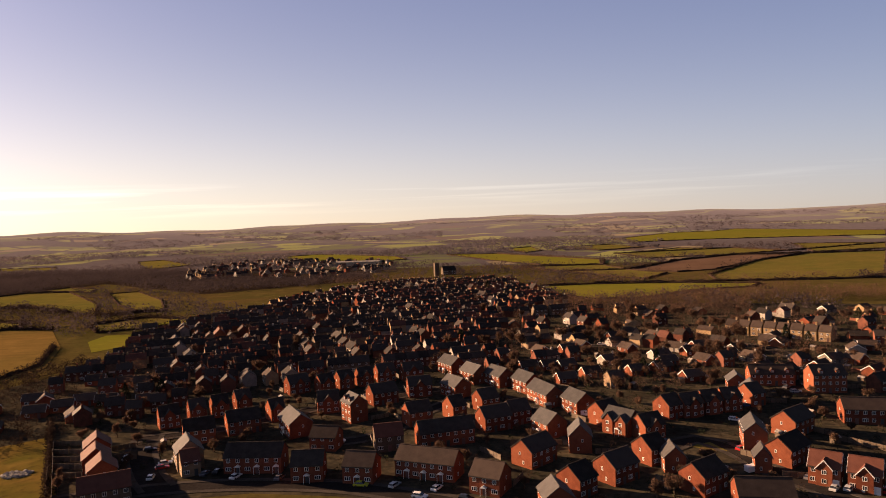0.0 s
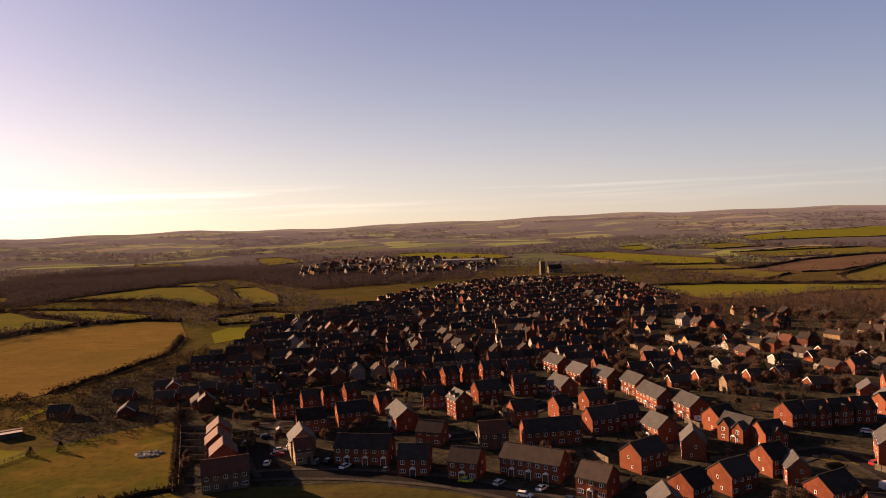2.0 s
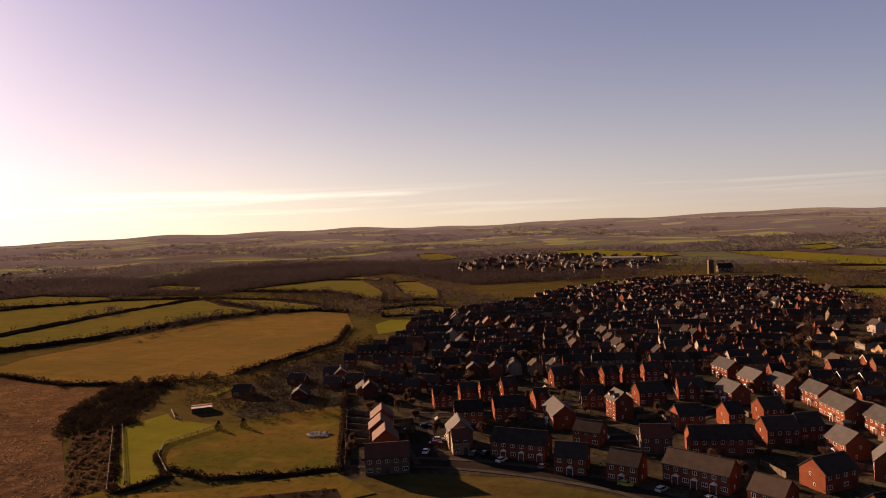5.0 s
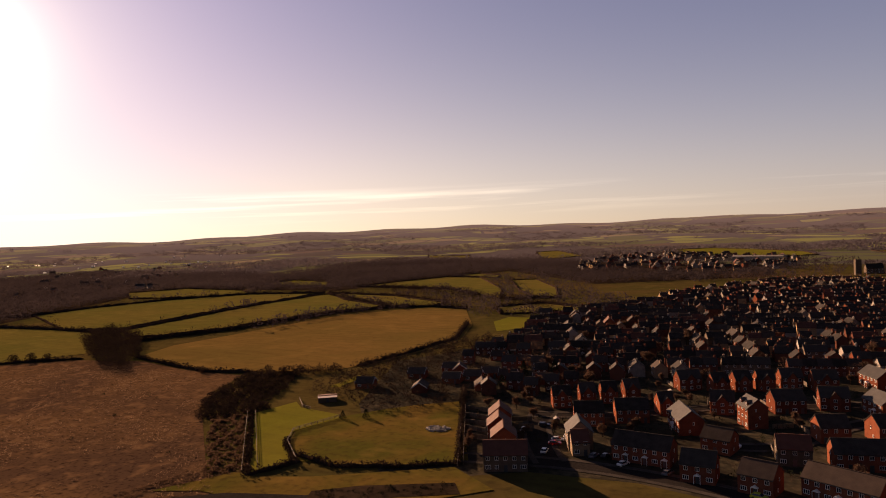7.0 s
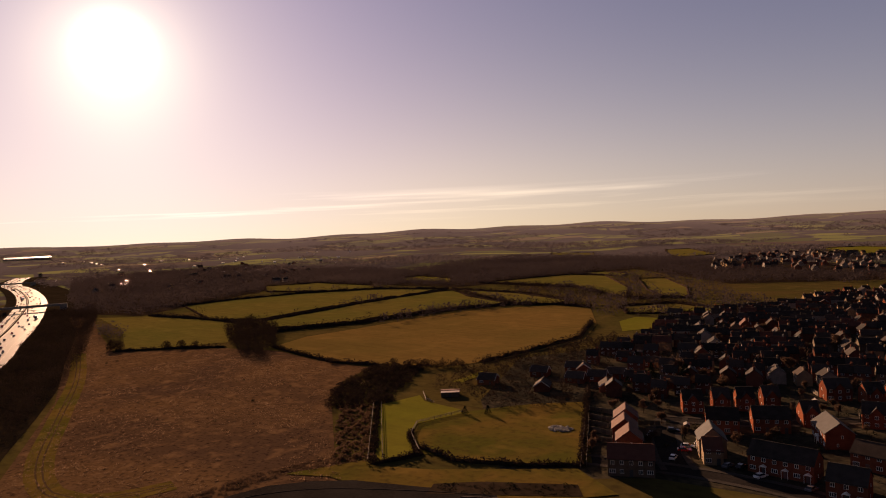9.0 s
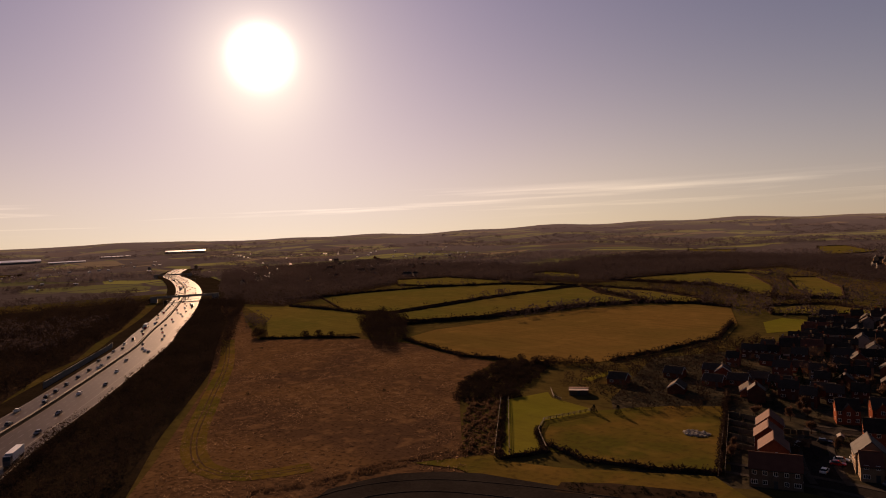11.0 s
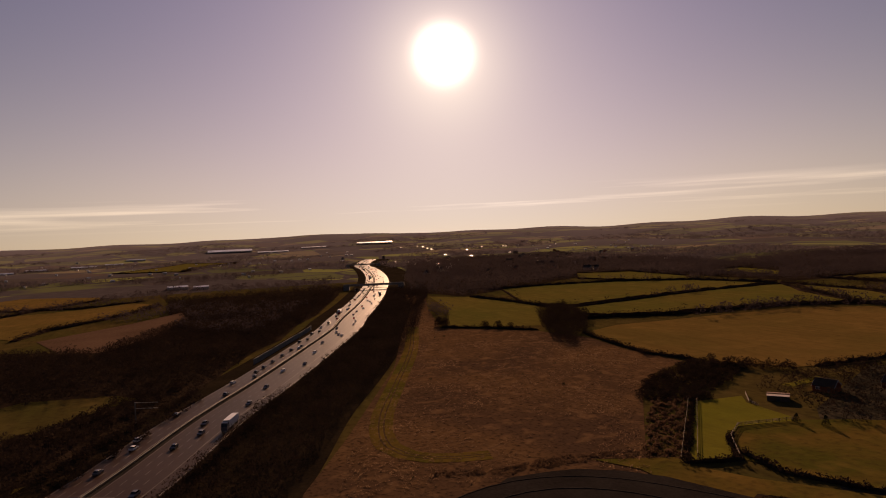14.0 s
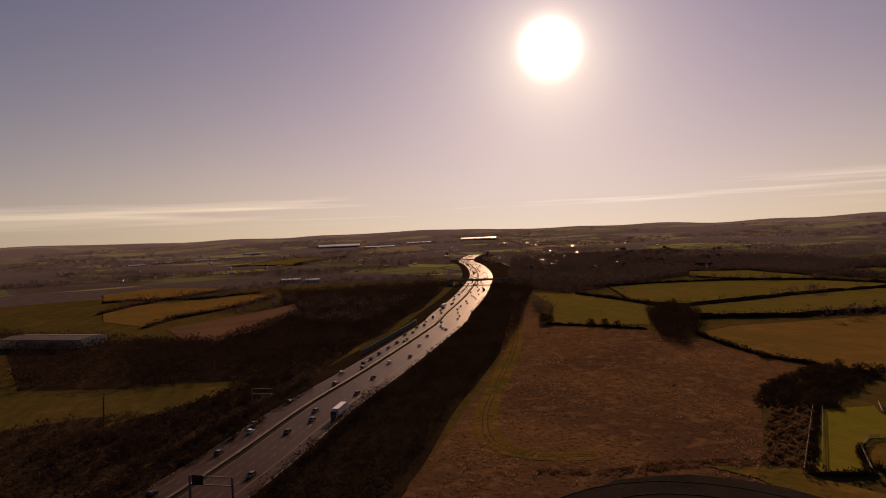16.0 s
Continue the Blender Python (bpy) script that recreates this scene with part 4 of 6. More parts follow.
# quarters of the old town, each with its own lie of the streets: x, y, degrees
QUARTERS = [(-165, 400, 24), (-140, 310, 20), (-120, 470, 14), (-95, 350, 24), (-85, 560, 34), (-60, 420, 12), (-40, 330, 17), (-30, 500, 22), (-10, 390, 13), (-5, 600, 10), (20, 460, 8), (35, 540, 28), (40, 660, 25), (-50, 660, 40),
            (60, 360, 20), (70, 430, 2), (90, 290, 15), (120, 340, -50), (140, 280, 32), (160, 400, 10), (200, 300, -20), (210, 380, 25), (270, 350, -55)]
for cx, cy, lay in QUARTERS:
    ca, sa = math.cos(radians(lay)), math.sin(radians(lay))
    v, back = -95.0 + rng.uniform(0, 6), False
    while v < 95:
        u = -95.0 + rng.uniform(0, 12)
        while u < 95:
            east = cx > 50 and cy < 440
            n = rng.choice((1, 1, 2)) if east else rng.choice((1, 2, 3, 3, 4, 5, 6))
            k = rng.choice((4, 4, 6, 4, 0, 5)) if east else rng.choice((0, 0, 1, 1, 2, 5, 3, 5))
            L, D = TOWN[k][0] / PLAN / 1.02, TOWN[k][1] / PLAN / 1.02
            turn = 90 if rng.random() < 0.22 else 0
            n = 1 if turn else n
            step = D + 1.0 if turn else L
            jog = rng.uniform(-1.6, 1.6)
            for i in range(n):
                uu, vv = u + step * (i + 0.5), v + jog + (rng.uniform(-3, 3) if east else 0.0)
                x, y = cx + uu * ca - vv * sa, cy + uu * sa + vv * ca
                if not inside((x, y), TOWN_POLY) or min(QUARTERS, key=lambda q: math.hypot(q[0] - x, (q[1] - y) * 0.8))[:2] != (cx, cy):
                    continue
                if rng.random() < (0.6 if east else 0.14) or (y > 330 and x > 110 and rng.random() < 0.4):
                    continue
                if any(math.hypot(x - p, y - q) < (min(5.0, 0.93 * L) if r == 1.0 else 4.4 + r * 0.42) for p, q, r in taken if abs(x - p) < 16 and abs(y - q) < 16):
                    continue
                (town_house if y < 322 else far_house)(x, y, lay + turn + rng.uniform(-1.5, 1.5), k)
                if rng.random() < 0.6:
                    yard_wall(x - 4 * sa, y + 4 * ca, lay + 90, rng.uniform(5, 9))
                taken.append((x, y, 1.0))
            u += step * n + rng.uniform(1.5, 7 if not east else 12)
        v += 15.0 if back else 11.5
        back = not back


# ---- trees ----
def tri_cloud(spots, radius, height, count, size, seed, base=0.25):
    """Crowns of many small ragged pieces round each spot (x, y, z, scale)."""
    r = np.random.RandomState(seed)
    s = np.asarray(spots, float)
    n = len(s)
    d = r.normal(size=(n, count, 3))
    d /= np.linalg.norm(d, axis=2, keepdims=True)
    d *= r.uniform(0.35, 1.0, (n, count, 1)) ** 0.5
    c = d * np.array([radius, radius, height * (1 - base) / 2]) + np.array([0, 0, height * (1 + base) / 2])
    c = c * s[:, None, 3:4] + s[:, None, :3]
    t = r.normal(size=(n, count, 3, 3)) * (size * s[:, None, 3:4, None] * 0.6)
    return (c[:, :, None, :] + t).reshape(-1, 3)


def poly_spots(poly, gap, seed, jitter=0.45, scale=(0.7, 1.25)):
    r = random.Random(seed)
    xs, ys = [p[0] for p in poly], [p[1] for p in poly]
    out = []
    y = min(ys)
    while y < max(ys):
        x = min(xs)
        while x < max(xs):
            p = (x + r.uniform(-1, 1) * gap * jitter, y + r.uniform(-1, 1) * gap * jitter)
            if inside(p, poly):
                out.append((p[0], p[1], float(lie(p[0], p[1])), r.uniform(*scale)))
            x += gap
        y += gap
    return out


def line_spots(pts, gap, seed, wide=1.0, scale=(0.7, 1.2), skip=0.0):
    r = random.Random(seed)
    out = []
    for (x0, y0), (x1, y1) in zip(pts, pts[1:]):
        n = max(1, int(math.hypot(x1 - x0, y1 - y0) / gap))
        for i in range(n):
            if r.random() < skip:
                continue
            t = (i + r.random()) / n
            x, y = x0 + (x1 - x0) * t + r.uniform(-wide, wide), y0 + (y1 - y0) * t + r.uniform(-wide, wide)
            out.append((x, y, float(lie(x, y)), r.uniform(*scale)))
    return out


def wood(name, spots, radius, height, count, size, seed, mat=TWIG, label="bare brown winter woodland", base=0.1):
    ob = new(name, mesh_np(name, tri_cloud(spots, radius, height, count, size, seed, base), 3, mat))
    return tagged(ob, label, "trees", kind="stuff")


def offset_line(pts, o):
    return [(p.x + n.x * o, p.y + n.y * o) for p, n in zip(pts, normals(pts))]


HEDGE_DARK = shade("dense_dark_twigs", (0.020, 0.0145, 0.0115), (0.066, 0.044, 0.032), 0.03, 0.4, 0.95, 0.0, "World", spec=0.0, leaf=0.1)
# woods grow more lilac with distance: haze put into their colour
FAR_TWIG = shade("hazy_bare_woods", (0.038, 0.030, 0.032), (0.082, 0.064, 0.065), 0.005, 0.05, 0.95, 0.0, "World", spec=0.0, leaf=0.25)
DISTANT_TWIG = shade("hazy_far_bare_woods", (0.060, 0.050, 0.056), (0.120, 0.100, 0.104), 0.005, 0.05, 0.95, 0.0, "World", spec=0.0, leaf=0.3, sheen=0.12)
# leaf litter under the trees; also colours the painted shadow below the paddock
LITTER_SHADE = shade("leaf_litter_and_shade", (0.0187, 0.0136, 0.00935), (0.04675, 0.0323, 0.0221), 0.05, 0.6, 0.95, 0.2, "World", spec=0.0)
WOODS = [("motorway_woodland", [(-900, 330), (-700, 262), (-610, 283), (-640, 340), (-722, 489), (-640, 585), (-780, 800), (-1400, 900), (-1500, 560)]),
         ("middle_woodland", [(-640, 590), (-498, 592), (-428, 873), (-240, 690), (-90, 780), (-90, 960), (-487, 1108), (-860, 1213), (-800, 800)]),
         ("west_woodland", [(-350, -105), (-323, -30), (-362, 27), (-441, 78), (-597, 134), (-829, 229), (-820, 24), (-640, 20), (-585, 12), (-464, -50), (-593, -190)])]
hamlet = []
hr = random.Random(43)
for i in range(60):
    az, d = radians(hr.uniform(-76, -50)), hr.uniform(900, 1800)
    spot = (d * math.sin(az), d * math.cos(az), hr.choice((10, -50, 60, 30)), hr.choice((1, 3, 5, 7, 3)))
    if min(math.hypot(1.02 * PLAN * spot[0] - p.x, 1.02 * PLAN * spot[1] - p.y) for p in MOTORWAY) > 55:
        hamlet.append(spot)


VILLAGE = [(-319, 854), (-277, 876), (-148, 799), (-71, 894), (-77, 1082), (-223, 1208), (-364, 1218), (-378, 1016)]


def clear(spots, room=17.0):
    h = np.array([(x * PLAN, y * PLAN) for x, y, _, _ in hamlet])
    return [q for q in spots if np.min(np.hypot(h[:, 0] - q[0], h[:, 1] - q[1])) > room and not any(inside(q[:2], f) for f in FIELDS + [P(VILLAGE)])]


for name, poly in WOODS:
    sheet("floor_" + name, poly, LITTER_SHADE, "dark leaf litter under bare trees", 0.08, "ground")
wood("motorway_trees", line_spots(offset_line(MOTORWAY[4:24], 21), 2.0, 19, 1.5), 2.4, 5.5, 70, 0.34, 18, HEDGE_DARK, label="dense belt of bare trees beside the motorway")
belt_line = MOTORWAY[4:70]
for i, o in enumerate((21.0, 25.5, 30, 34.5, 39, 43.5, 48, 52.5, 56.5, 60)):
    wood("motorway_trees", line_spots([(p.x + n.x * o * w, p.y + n.y * o * w) for p, n, w in zip(belt_line, normals(belt_line), np.linspace(0.86, 1.12, len(belt_line)))] if o > 24 else offset_line(belt_line, o), 2.5, 20 + i, 2.4, (0.6, 1.35)), 2.4, 2.4 + 0.55 * i, 60, 0.34, 30 + i, HEDGE_DARK, label="dense belt of bare trees beside the motorway")
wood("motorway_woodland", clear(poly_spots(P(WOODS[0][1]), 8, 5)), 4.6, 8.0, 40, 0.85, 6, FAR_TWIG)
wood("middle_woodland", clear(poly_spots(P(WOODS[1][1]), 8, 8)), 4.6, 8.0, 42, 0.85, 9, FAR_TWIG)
wood("west_woodland", clear(poly_spots(P(WOODS[2][1]), 7, 11)), 4.2, 6.0, 56, 0.6, 12, HEDGE_DARK)
far = []
rr = random.Random(3)
while len(far) < 9500:
    az, d = rr.uniform(-2.0, 0.75), 1450 + 2500 * rr.random() ** 1.3
    x, y = d * math.sin(az), d * math.cos(az)
    if noise.noise(Vector((x * 0.0022, y * 0.0022, 4.0))) > 0.0 and min(math.hypot(x - p.x, y - p.y) for p in MOTORWAY[::2]) > 45 and not any(inside((x, y), f) for f in FIELDS):
        far.append((x, y, float(lie(x, y)), rr.uniform(0.8, 1.6)))
near_far = []
while len(near_far) < 4200:
    az, d = rr.uniform(-1.75, 0.72), rr.uniform(560, 1500)
    x, y = d * math.sin(az), d * math.cos(az)
    if noise.noise(Vector((x * 0.0045, y * 0.0045, 9.0))) > 0.02 and not inside((x / PLAN, y / PLAN), TOWN_POLY) and not inside((x / PLAN, y / PLAN), VILLAGE) and not any(inside((x, y), f) for f in FIELDS) and min(math.hypot(x - p.x, y - p.y) for p in MOTORWAY[::3]) > 60:
        near_far.append((x, y, float(lie(x, y)), rr.uniform(0.5, 1.3)))
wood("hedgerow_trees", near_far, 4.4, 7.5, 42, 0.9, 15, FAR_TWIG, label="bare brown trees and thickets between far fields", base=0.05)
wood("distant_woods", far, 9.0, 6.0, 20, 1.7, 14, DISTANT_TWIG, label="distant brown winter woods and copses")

# ---- hedges, copses and single trees ----
def hedge_heart(pts, height, half, seed, step=2.2, broken=0.0):
    """The dense inside of a hedge: an uneven ridge of triangles along a line."""
    r = np.random.RandomState(seed)
    out = []
    for (x0, y0), (x1, y1) in zip(pts, pts[1:]):
        n = max(1, int(math.hypot(x1 - x0, y1 - y0) / step))
        t = np.linspace(0, 1, n + 1)
        x, y = x0 + (x1 - x0) * t, y0 + (y1 - y0) * t
        d = np.array([x1 - x0, y1 - y0]) / max(1e-6, math.hypot(x1 - x0, y1 - y0))
        base = lie(x, y) + 0.0006 * np.maximum(0, np.hypot(x, y) - 600)
        tall = height * np.interp(np.arange(n + 1), np.arange(0, n + 4, 3), r.uniform(0.55, 1.15, len(np.arange(0, n + 4, 3)))) * r.uniform(0.8, 1.2, n + 1)
        if broken:
            tall = tall * np.where(r.rand(n + 1) < broken, 0.1, 1.0)
        ring = []
        for o, z in ((-1.0, -0.05), (-0.85, 0.6), (0.0, 1.0), (0.85, 0.6), (1.0, -0.05)):
            w = half * o * r.uniform(0.7, 1.25, n + 1)
            ring.append(np.stack([x + d[1] * w, y - d[0] * w, base + tall * z * r.uniform(0.85, 1.15, n + 1)], 1))
        for a, b in zip(ring, ring[1:]):
            out += [np.stack([a[:-1], a[1:], b[1:]], 1), np.stack([a[:-1], b[1:], b[:-1]], 1)]
    return np.concatenate(out).reshape(-1, 3)


def hedge(pts, height=2.2, wide=1.4, seed=1, gap=1.2, mat=HEDGE_DARK, label="dark leafless field hedge", skip=0.05, name="hedge"):
    spots = line_spots(P(pts), gap, seed, wide * 0.6, (0.6, 1.3), skip)
    twigs = tri_cloud(spots, max(1.2, wide * 0.6), height, 34, 0.42, seed, -0.25)
    heart = hedge_heart(P(pts), height * 0.62, wide * 0.6, seed)
    return tagged(new(name, mesh_np(name, np.concatenate([twigs, heart]), 3, mat)), label, "hedge", kind="stuff")


HEDGES = [
    ([(-405, 262), (-396, 297), (-378, 333), (-372, 385), (-364, 430), (-342, 467), (-305, 482), (-270, 474)], 5.0, 3.0), ([(-349, 240), (-333, 236), (-304, 230), (-275, 226), (-250, 232)], 2.6, 1.6), ([(-425, 181), (-405, 203), (-376, 225)], 2.6, 1.6),
    ([(-465, 306), (-476, 369), (-486, 418), (-489, 480), (-490, 545)], 1.3, 1.0), ([(-486, 560), (-427, 519), (-343, 475)], 4.5, 2.6), ([(-706, 307), (-652, 346), (-655, 400), (-636, 478), (-583, 543), (-497, 568)], 4.5, 4.0),
    ([(-490, 567), (-392, 553), (-309, 511)], 4.0, 2.4), ([(-145, 150), (-128, 147), (-113, 153), (-97, 163)], 1.9, 1.5), ([(-146, 131), (-142, 139), (-140, 146)], 2.0, 1.2),
    ([(-600, 286), (-528, 295), (-473, 296), (-440, 290)], 4.0, 3.0), ([(-545, 207), (-630, 250), (-655, 262)], 4.0, 2.4), ([(-229, 402), (-205, 345), (-206, 300), (-210, 262)], 3.6, 2.6),
    ([(-510, 640), (-434, 627), (-372, 620), (-313, 572)], 5.5, 4.0), ([(-270, 540), (-250, 555), (-226, 560)], 5.0, 3.0), ([(-250, 484), (-228, 451), (-189, 472)], 3.5, 2.2), ([(-252, 490), (-225, 523), (-190, 503)], 3.5, 2.2),
    ([(-820, -165), (-831, -135), (-800, -60), (-840, 0)], 3.5, 3.0), ([(-560, -84), (-612, -68), (-686, -16), (-765, 14)], 4.5, 4.0), ([(-690, -142), (-764, -123), (-830, -90), (-905, -45)], 3.5, 3.0),
    ([(264, 693), (382, 850), (483, 939)], 4.0, 3.0), ([(84, 645), (150, 648), (210, 634), (300, 617), (400, 605)], 4.0, 3.0),
    ([(100, 890), (200, 878), (225, 980), (95, 1240)], 4.0, 3.0), ([(137, 800), (207, 792), (300, 905), (410, 975), (600, 940)], 4.0, 3.0), ([(270, 1108), (470, 1130), (505, 1020), (710, 1110)], 4.0, 3.0),
    ([(-1480, 70), (-2060, 245)], 6.0, 5.0),
]
for i, (pts, tall, wide) in enumerate(HEDGES):
    hedge(pts, tall, wide, 40 + i, 0.8 if abs(pts[0][1]) < 600 else 2.5)

# a hedge or line of scrub round every farther field
for i, corners in enumerate(FIELDS):
    middle = np.mean(np.array(corners), axis=0)
    if math.hypot(*middle) < 640 or (middle[0] < -500 and middle[1] < 0):
        continue
    ring = corners + corners[:1]
    heart = hedge_heart(ring, 1.7, 1.3, 300 + i, 4.0)
    trees = tri_cloud(line_spots(ring, 26.0, 400 + i, 2.0, (0.6, 1.4), 0.3), 3.2, 7.0, 40, 0.6, 500 + i, 0.0)
    tagged(new("field_hedge", mesh_np("field_hedge", np.concatenate([heart, trees]), 3, HEDGE_DARK)), "dark hedge with bare trees round a far field", "hedge", kind="stuff")

COPSES = [
    ("copse", [(-448, 268), (-464, 300), (-416, 290), (-360, 250), (-318, 213), (-335, 212), (-379, 231)], 2.7, 2.6, 8.0, 60),
    ("copse", [(-207, 164), (-231, 188), (-241, 211), (-250, 233), (-227, 240), (-212, 216), (-204, 198), (-191, 184), (-198, 170)], 2.3, 1.9, 1.9, 61),
    ("copse", [(-240, 231), (-229, 243), (-213, 253), (-209, 247), (-221, 236), (-234, 227)], 2.3, 1.8, 4.2, 58),
    ("scrub", [(-204, 168), (-197, 180), (-149, 135), (-157, 127)], 2.4, 1.1, 1.0, 62),
    ("garden_trees", [(-195, 209), (-206, 239), (-202, 262), (-197, 300), (-192, 340), (-183, 354), (-159, 296), (-140, 262), (-122, 232), (-130, 212), (-141, 201), (-156, 195), (-172, 207)], 4.4, 2.2, 5.2, 63),
    ("copse", [(-475, 613), (-433, 640), (-347, 591), (-272, 560), (-205, 500), (-215, 488), (-290, 530), (-380, 560)], 6.0, 3.2, 6.5, 64),
    ("copse", [(60, 520), (85, 545), (110, 515), (150, 515), (190, 540), (250, 545), (330, 500), (300, 470), (205, 470), (185, 425), (157, 427), (130, 440), (102, 420), (77, 450)], 4.6, 3.2, 10.0, 65),
    ("copse", [(-150, 745), (-92, 775), (-17, 760), (30, 700), (15, 655), (-30, 680), (-92, 715)], 7.5, 3.6, 8.0, 66),
    ("tree_belt", [(78, 655), (150, 668), (260, 640), (400, 625), (395, 605), (250, 618), (150, 645), (84, 640)], 6.0, 3.4, 8.0, 53),
    ("tree_belt", [(60, 830), (110, 870), (135, 800), (195, 680), (180, 665), (125, 780)], 6.5, 3.4, 7.5, 54),
    ("brambles", [(-174, 69), (-167, 86), (-167, 108), (-161, 128), (-153, 138), (-149, 132), (-160, 112), (-162, 87), (-169, 71)], 1.7, 1.2, 0.55, 59),
    ("copse", [(-186, 352), (-178, 372), (-172, 340), (-190, 300), (-200, 300)], 6.0, 2.6, 5.0, 67),
    ("scrub", [(-245, -70), (-205, -48), (-240, -28), (-330, 18), (-345, 5), (-300, -20), (-262, -45)], 4.0, 1.9, 2.6, 68),
    ("scrub", [(-170, -70), (-120, -66), (-175, -38), (-225, -12), (-300, 22), (-312, 18), (-250, -18), (-200, -42)], 4.0, 2.0, 2.8, 69),
]
WEST_SCRUB = [(-503, -82), (-470, -33), (-613, 32), (-703, 116), (-737, 194), (-557, 127), (-478, 86), (-356, 36), (-292, 15), (-249, -10), (-222, -23), (-217, -36), (-270, -44), (-287, -30), (-314, -10), (-335, -17), (-331, -54)]
sheet("floor_west_scrub", WEST_SCRUB, LITTER_SHADE, "dark leaf litter under scrub beside the motorway", 0.10, "ground")
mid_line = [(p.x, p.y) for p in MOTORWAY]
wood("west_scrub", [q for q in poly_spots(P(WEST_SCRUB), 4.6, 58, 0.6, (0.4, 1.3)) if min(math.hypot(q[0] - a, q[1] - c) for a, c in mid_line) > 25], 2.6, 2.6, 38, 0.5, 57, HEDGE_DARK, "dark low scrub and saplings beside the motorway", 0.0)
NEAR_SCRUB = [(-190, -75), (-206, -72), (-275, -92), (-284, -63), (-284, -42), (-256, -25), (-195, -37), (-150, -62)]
sheet("floor_near_scrub", NEAR_SCRUB, LITTER_SHADE, "dark leaf litter under scrub near the motorway", 0.11, "ground")
wood("near_scrub", [q for q in poly_spots(P(NEAR_SCRUB), 4.0, 56, 0.6, (0.4, 1.3)) if min(math.hypot(q[0] - a, q[1] - c) for a, c in mid_line) > 25], 2.4, 2.2, 44, 0.42, 55, HEDGE_DARK, "dark low scrub beside the motorway", 0.0)
BRACKEN = shade("brown_bracken", (0.045, 0.028, 0.020), (0.125, 0.076, 0.048), 0.05, 0.5, 0.95, 0.0, "World", spec=0.0, leaf=0.4)
CROWN = shade("brown_twig_crown", (0.055, 0.035, 0.026), (0.145, 0.088, 0.060), 0.05, 0.4, 0.95, 0.0, "World", spec=0.0, leaf=0.3)
for name, poly, gap, rad, tall, seed in COPSES:
    wood(name, [q for q in poly_spots(P(poly), gap, seed, 0.6, (0.35, 1.25)) if all(math.hypot(q[0] / PLAN - a, q[1] / PLAN - c) > 6.5 for a, c, _ in taken)], rad, tall, 70, 0.24 if seed == 59 else 0.42, seed, BRACKEN if seed in (59, 62) else HEDGE_DARK if seed in (58, 60, 61, 63, 64, 67, 68, 69) else CROWN, label="dark tangle of bare bushes and small trees" if name == "scrub" else "bare winter copse", base=0.05)

# worn golden margin and track along the belt
margin = curve_points(P([(-440, 166), (-354, 132), (-279, 97), (-231, 75), (-200, 67), (-184, 74), (-178, 90)]), 8.0)
track = tagged(new("grass_track", ribbon("grass_track", margin, -4.5, 4.5, 0.24, PADDOCK)), "worn golden grass track along the rough field", "track", kind="structure")
RUT = shade("bare_trodden_earth", (0.045, 0.030, 0.018), (0.085, 0.058, 0.034), 0.1, 1.2, 0.95, 0.2, "World", spec=0.0)
for o in (-1.0, 1.0):
    child("rut", ribbon("rut", margin, o - 0.3, o + 0.3, 0.26, RUT), track)

# tussocks of the rough field
tufts = poly_spots(P([(-130, 24), (-213, 60), (-313, 112), (-417, 160), (-540, 208), (-400, 172), (-355, 222), (-265, 215), (-226, 205), (-205, 160), (-150, 122), (-128, 110)]), 1.5, 70, 0.7, (0.3, 1.3))
APRON = P([(-140, 66), (-152, 72), (-161, 85), (-160, 97), (-157, 106), (-149, 115), (-140, 122), (-100, 136), (-90, 120), (-120, 90)])
tufts = [q for q in tufts if not inside(q[:2], APRON) and noise.noise(Vector((q[0] * 0.02, q[1] * 0.02, 1.0))) + 0.6 * noise.noise(Vector((q[0] * 0.11, q[1] * 0.11, 2.0))) > -0.25]
STRAW = shade("dry_tussock_grass", (0.062, 0.039, 0.025), (0.225, 0.145, 0.088), 0.05, 0.6, 0.95, 0.0, "World", spec=0.0, leaf=0.5)
tagged(new("grass_tussocks", mesh_np("grass_tussocks", tri_cloud(tufts, 0.9, 0.6, 7, 0.26, 71, 0.0), 3, STRAW)), "dry straw coloured tussocks in rough grass", "grass", kind="stuff")
bushes = poly_spots(P([(-165, 60), (-300, 110), (-400, 166), (-262, 212), (-205, 160), (-150, 122)]), 19.0, 72, 0.9, (0.3, 1.0))
wood("gorse_bushes", bushes[::2], 0.9, 1.3, 40, 0.28, 73, EVERGREEN, "small dark bushes dotted in rough grass", 0.0)


